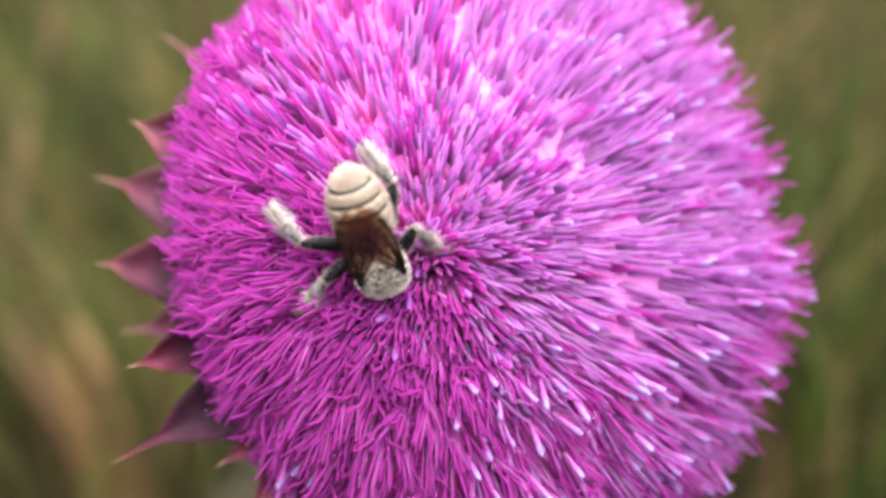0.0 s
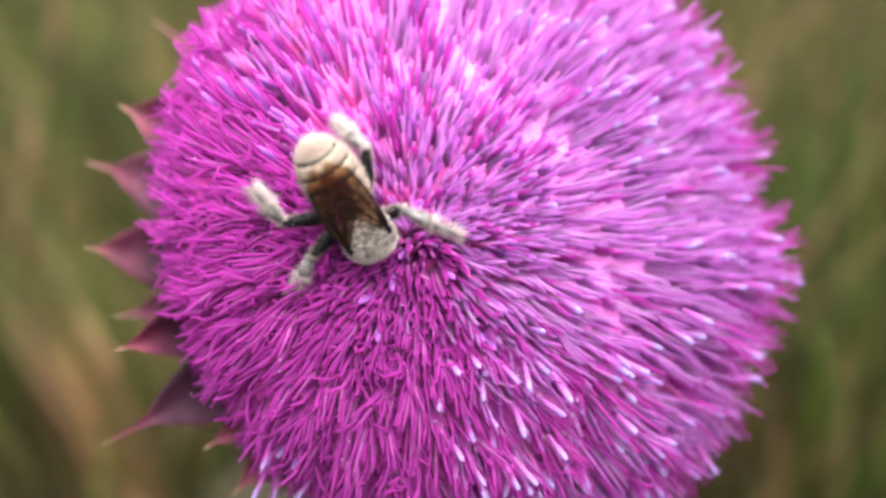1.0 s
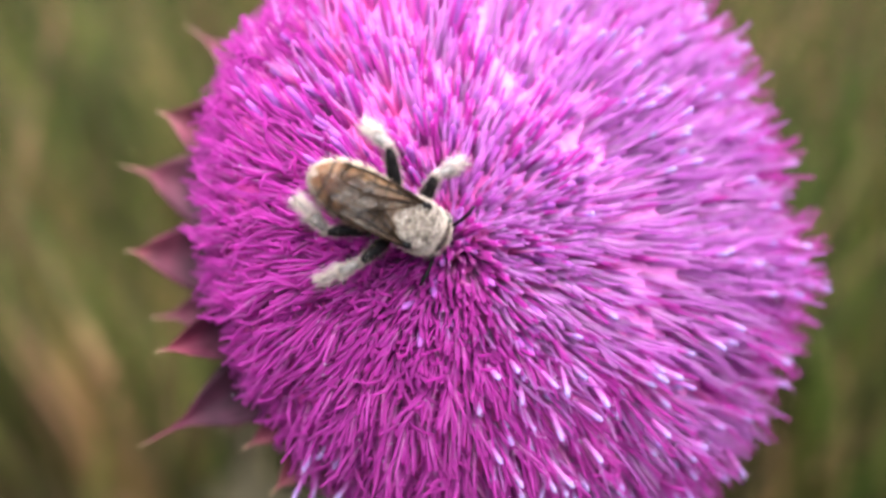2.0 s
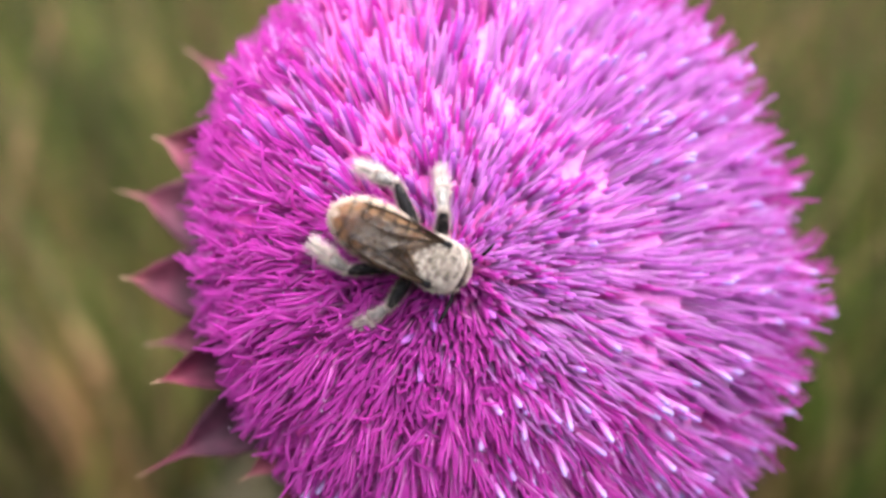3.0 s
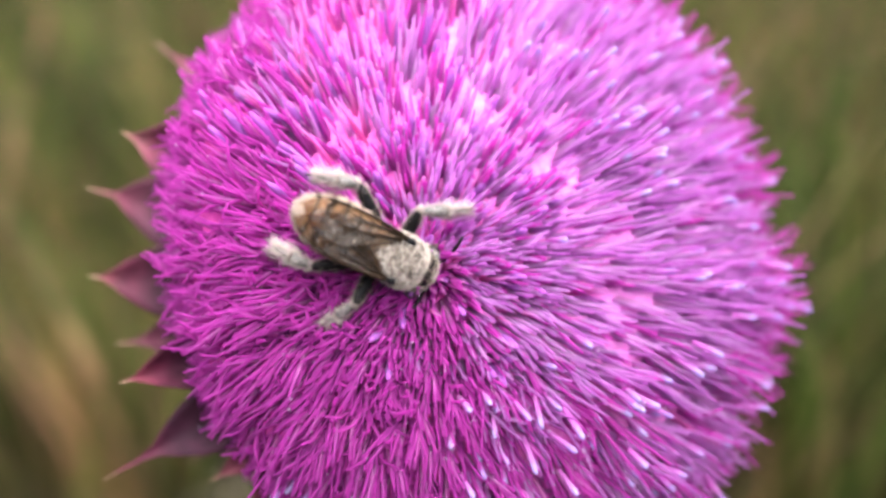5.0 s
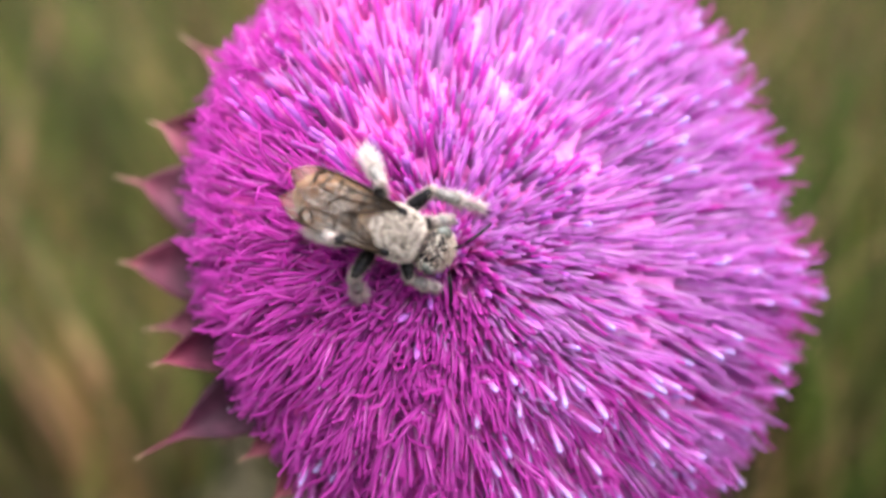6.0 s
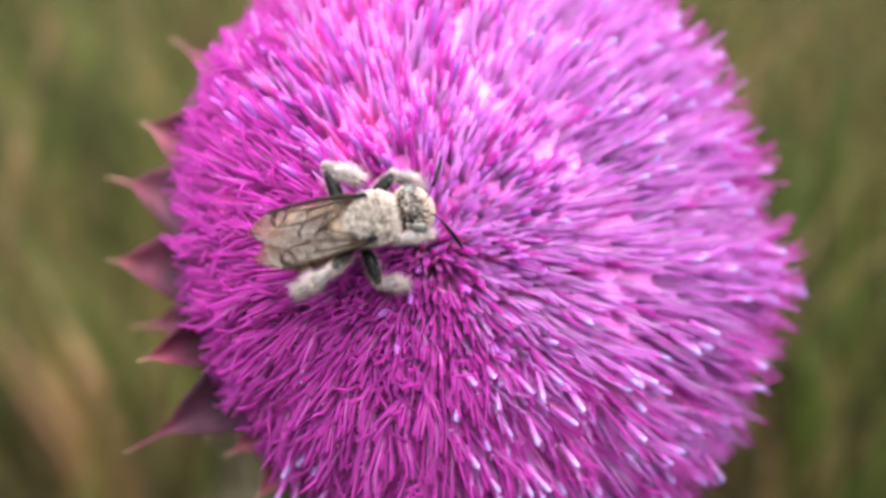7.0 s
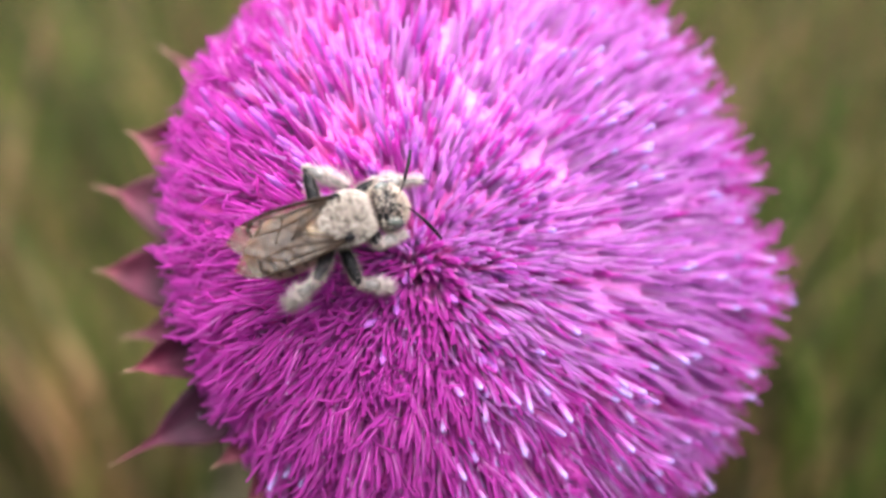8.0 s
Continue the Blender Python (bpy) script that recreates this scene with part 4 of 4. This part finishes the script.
# seconds, then knee and foot of each leg in the bee's own millimetres
STEPS = {
    ("hind", -1): [
        (0, -4.28, -6.21, -1.53, -8.6, -8.05, -2.85),
        (0.5, -3.8, -6.79, -1.5, -8.33, -8.85, -3.0),
        (1, -4.47, -6.09, -1.5, -9.22, -6.57, -1.54),
        (1.5, -6.76, -4.27, -1.8, -11.49, -1.93, -2.92),
        (3, -7.2, -4.79, -1.79, -11.92, -3.26, -2.12),
        (3.5, -6.72, -4.88, -1.8, -10.64, -4.06, -3.0),
        (4, -7.58, -4.59, -1.8, -11.77, -3.94, -3.0),
        (4.5, -7.42, -4.99, -1.8, -11.31, -4.67, -3.0),
        (5.8, -5.58, -3.28, 1.93, -9.06, -2.91, -1.35),
        (6.2, -3.99, -2.94, 3.02, -7.13, -2.87, -0.61),
        (6.5, -4.29, -4.98, 1.56, -8.92, -5.93, 0.78),
        (6.8, -3.43, -4.27, 2.53, -8.05, -5.79, 3.1),
        (7, -4.17, -4.01, 2.45, -8.61, -4.89, 0.85),
        (7.5, -3.73, -4.11, 2.55, -8.17, -5.48, 1.37),
        (8, -4.25, -4.64, 1.92, -8.23, -5.33, -0.68),
    ],
    ("mid", -1): [
        (0, -0.72, -4.79, -0.3, 2.62, -8.85, -0.8),
        (0.5, -0.53, -4.73, -0.3, 3.06, -9.0, -0.8),
        (1, -0.79, -5.16, -0.3, 2.37, -9.77, -0.8),
        (1.5, -3.2, -5.85, -0.3, -5.27, -9.66, -0.8),
        (3, -1.71, -5.65, -1.3, -3.13, -8.74, -3.6),
        (3.5, -1.0, -6.08, -1.21, -1.46, -8.64, -3.6),
        (4, -2.19, -5.8, -1.4, -3.09, -8.77, -3.6),
        (4.5, -1.61, -5.15, -0.3, -4.11, -7.73, -0.8),
        (5.15, -1.56, -5.48, -0.7, -2.31, -9.66, -3.7),
        (5.8, -1.5, -5.74, -1.16, 0.09, -7.4, -3.6),
        (6.2, -2.22, -4.93, 0.31, -1.15, -6.45, -3.6),
        (6.5, 0.34, -5.33, -1.8, 4.21, -5.55, -5.34),
        (6.8, -0.23, -5.99, -1.8, 2.68, -5.93, -6.0),
        (7, -0.87, -5.59, -1.8, 1.7, -5.72, -6.0),
        (7.5, -0.87, -6.44, -1.8, 2.03, -6.61, -6.0),
        (8, -1.02, -6.45, -1.8, 1.95, -6.53, -6.0),
    ],
    ("hind", 1): [
        (0, -7.34, 3.57, -1.8, -11.21, 1.95, -2.4),
        (0.5, -6.99, 3.03, -1.8, -11.07, 1.11, -2.4),
        (1, -6.75, 3.87, -0.79, -8.98, 2.95, -3.0),
        (1.5, -4.89, 4.96, 1.11, -7.34, 6.32, -2.78),
        (3, -6.41, 5.03, -1.8, -9.3, 4.65, -3.0),
        (3.5, -5.96, 5.08, -1.8, -8.35, 4.81, -3.0),
        (4, -6.28, 4.63, -1.8, -10.29, 3.98, 0.63),
        (4.5, -6.53, 4.25, -1.8, -10.34, 3.25, 0.28),
        (5.8, -3.62, 3.84, 2.75, -7.23, 5.21, -0.1),
        (6.2, -2.29, 2.78, 3.33, -5.21, 5.59, 0.75),
        (6.35, -3.73, 4.21, 2.27, -3.6, 5.27, -1.12),
        (6.5, -5.18, 5.63, -1.8, -2.0, 4.94, -3.0),
        (6.8, -3.09, 6.26, -1.8, -0.11, 3.57, -0.24),
        (7, -2.86, 6.39, -1.8, 0.16, 3.72, 0.16),
        (7.5, -2.68, 6.23, -1.8, 0.87, 3.43, -1.5),
        (8, -2.02, 5.87, -1.8, 1.08, 3.32, -1.27),
    ],
    ("mid", 1): [
        (0, -2.69, 4.14, -0.37, 1.81, 5.78, -3.0),
        (0.2, -1.8, 3.71, 1.08, 2.33, 9.18, 4.51),
        (0.5, -1.8, 3.71, 1.08, 2.33, 9.18, 4.51),
        (1, -1.02, 3.89, 1.31, 4.41, 8.15, 4.48),
        (1.5, -0.06, 4.63, 0.78, 2.85, 6.52, -3.0),
        (3, -1.59, 4.44, 0.51, -2.56, 7.42, -3.0),
        (3.5, -1.5, 4.28, 0.76, -3.3, 6.59, -3.0),
        (4, -1.55, 4.4, 0.59, -2.31, 6.8, -3.0),
        (4.5, -1.14, 4.35, 0.87, 4.15, 8.0, -1.92),
        (5.8, 1.03, 4.98, -0.08, 7.3, 6.12, -2.98),
        (6.2, 1.65, 4.61, 0.06, 5.66, 4.7, -3.0),
        (6.5, 1.64, 4.11, 0.71, 4.44, 3.99, -5.71),
        (6.8, 2.82, 3.8, -0.52, 5.64, 3.91, -6.0),
        (7, 3.26, 4.11, -0.94, 5.27, 3.48, -6.0),
        (7.5, 3.07, 2.87, -0.02, 4.94, 2.81, -6.0),
        (8, 3.51, 2.83, -1.34, 5.58, 3.37, -6.0),
    ],
    ("front", -1): [
        (0, 2.6, -1.7, -3.0, 4.0, -1.3, -5.5),
        (4.7, 2.6, -1.7, -3.0, 4.0, -1.3, -5.5),
        (5.25, 3.53, -3.06, -2.07, 6.17, -2.84, -5.57),
        (5.8, 2.64, -3.19, -0.25, 5.36, -3.34, -3.0),
        (6.2, 3.64, -4.3, -1.8, 5.32, -3.24, -3.0),
        (6.5, 2.61, -2.76, 0.18, 5.85, -3.14, -2.78),
        (6.8, 1.98, -2.85, 0.35, 5.7, -3.59, -1.88),
        (7, 1.89, -2.5, 0.59, 5.69, -2.42, -1.64),
        (7.5, 1.18, -2.83, 0.4, 6.06, -3.38, 0.36),
        (8, 1.93, -3.26, 0.01, 4.96, -2.31, -3.0),
    ],
    ("front", 1): [
        (0, 2.6, 1.7, -3.0, 4.0, 1.3, -5.5),
        (4.7, 2.6, 1.7, -3.0, 4.0, 1.3, -5.5),
        (5.25, 3.83, 2.65, -1.55, 6.02, 3.04, -5.35),
        (5.8, 2.61, 2.33, 0.44, 4.68, 3.64, -3.0),
        (6.2, 2.84, 2.15, 0.39, 5.11, 2.83, -3.0),
        (6.35, 3.93, 2.47, -1.6, 6.23, 2.52, -5.35),
        (6.5, 2.6, 1.7, -3.0, 4.0, 1.3, -5.5),
        (7.0, 2.6, 1.7, -3.0, 4.0, 1.3, -5.5),
        (7.5, 2.6, 1.7, -3.0, 4.0, 1.3, -5.5),
        (7.8, 5.07, 2.79, -1.33, 8.64, 1.17, -1.48),
        (8, 5.07, 2.79, -1.33, 8.64, 1.17, -1.48),
    ],
}


def sway(t):
    return cam_at(t) @ relative(*eased(SWAY, t)) @ REST.inverted()


def bee_pose(x, y, z, heading, dip, roll):
    h, d = radians(heading), radians(dip)
    f = Vector((math.cos(h) * math.cos(d), math.sin(h) * math.cos(d), math.sin(d)))
    u = Vector((math.cos(h) * math.sin(d), math.sin(h) * math.sin(d), -math.cos(d)))
    m = Matrix((f, u.cross(f), u)).transposed().to_4x4()
    return REST @ FLIP @ Matrix.Translation(Vector((x, y, z)) / 1000) @ m @ pose(0, 0, 0, roll)


def aim(way, up):
    """A turn that brings X onto way, with Z near up."""
    x = way.normalized()
    y = up.cross(x).normalized()
    return Matrix((x, y, x.cross(y))).transposed().to_4x4()


def limb(hip, which, knee, foot):
    """The poses of a thigh, and of the lower leg on it."""
    hip, knee, foot = Vector(hip), Vector(knee) / 1000, Vector(foot) / 1000
    up = Vector((0, 0, 1))
    m = Matrix.Translation(hip) @ aim(knee - hip, up)
    k = m @ mm(FEMUR[which], 0, 0)
    low = Matrix.Translation(k) @ aim(foot - k, up)
    return m, m.inverted() @ low


def motions():
    ticks = [i / 10 for i in range(81)]
    walk(thistle, [(t, sway(t) @ Matrix.Translation(STEM_BASE)) for t in ticks])
    ride = {t: eased(BEE, t) for t in ticks}
    walk(bee, [(t, sway(t) @ bee_pose(*ride[t][:6])) for t in ticks])
    walk(abdomen, [(t, Matrix.Translation(ABDOMEN_PIVOT + mm(max(0, -0.07 * ride[t][6]), 0, 0)) @ pose(0, 0, 0, 0, ride[t][6], 0)) for t in ticks])
    walk(head, [(t, Matrix.Translation(HEAD_PIVOT + mm(-0.007 * ride[t][7], 0, -0.008 * ride[t][7])) @ pose(0, 0, 0, 0, ride[t][7], 0)) for t in ticks])
    # head down the antennae lie out to the sides, head up they point forward
    for side, ant in FEELERS.items():
        base = Matrix.Translation(ant.location)
        out = base @ Vector((0.57, 0.82 * side, 0)).rotation_difference(Vector((-0.45, 0.75 * side, 0.48))).to_matrix().to_4x4()
        walk(ant, [(0.0, out), (4.7, out), (5.8, base), (8.0, base)])
    for (kind, side), w in WINGS.items():
        at_hinge = w.location.copy()
        walk(w, [(t, Matrix.Translation(at_hinge) @ pose(0, 0, 0, -4 * side, 7 + 0.3 * ride[t][6] + 5 * max(0, ride[t][4] - 25), side * (ride[t][8] + (5 if kind == "hindwing" else 0)))) for t in ticks])
    for (which, side), (thigh, low) in LEGS.items():
        rows = [(r[0], limb(HIPS[which, side], which, r[1:4], r[4:7])) for r in STEPS[which, side]]
        walk(thigh, [(t, a) for t, (a, c) in rows])
        walk(low, [(t, c) for t, (a, c) in rows])


motions()
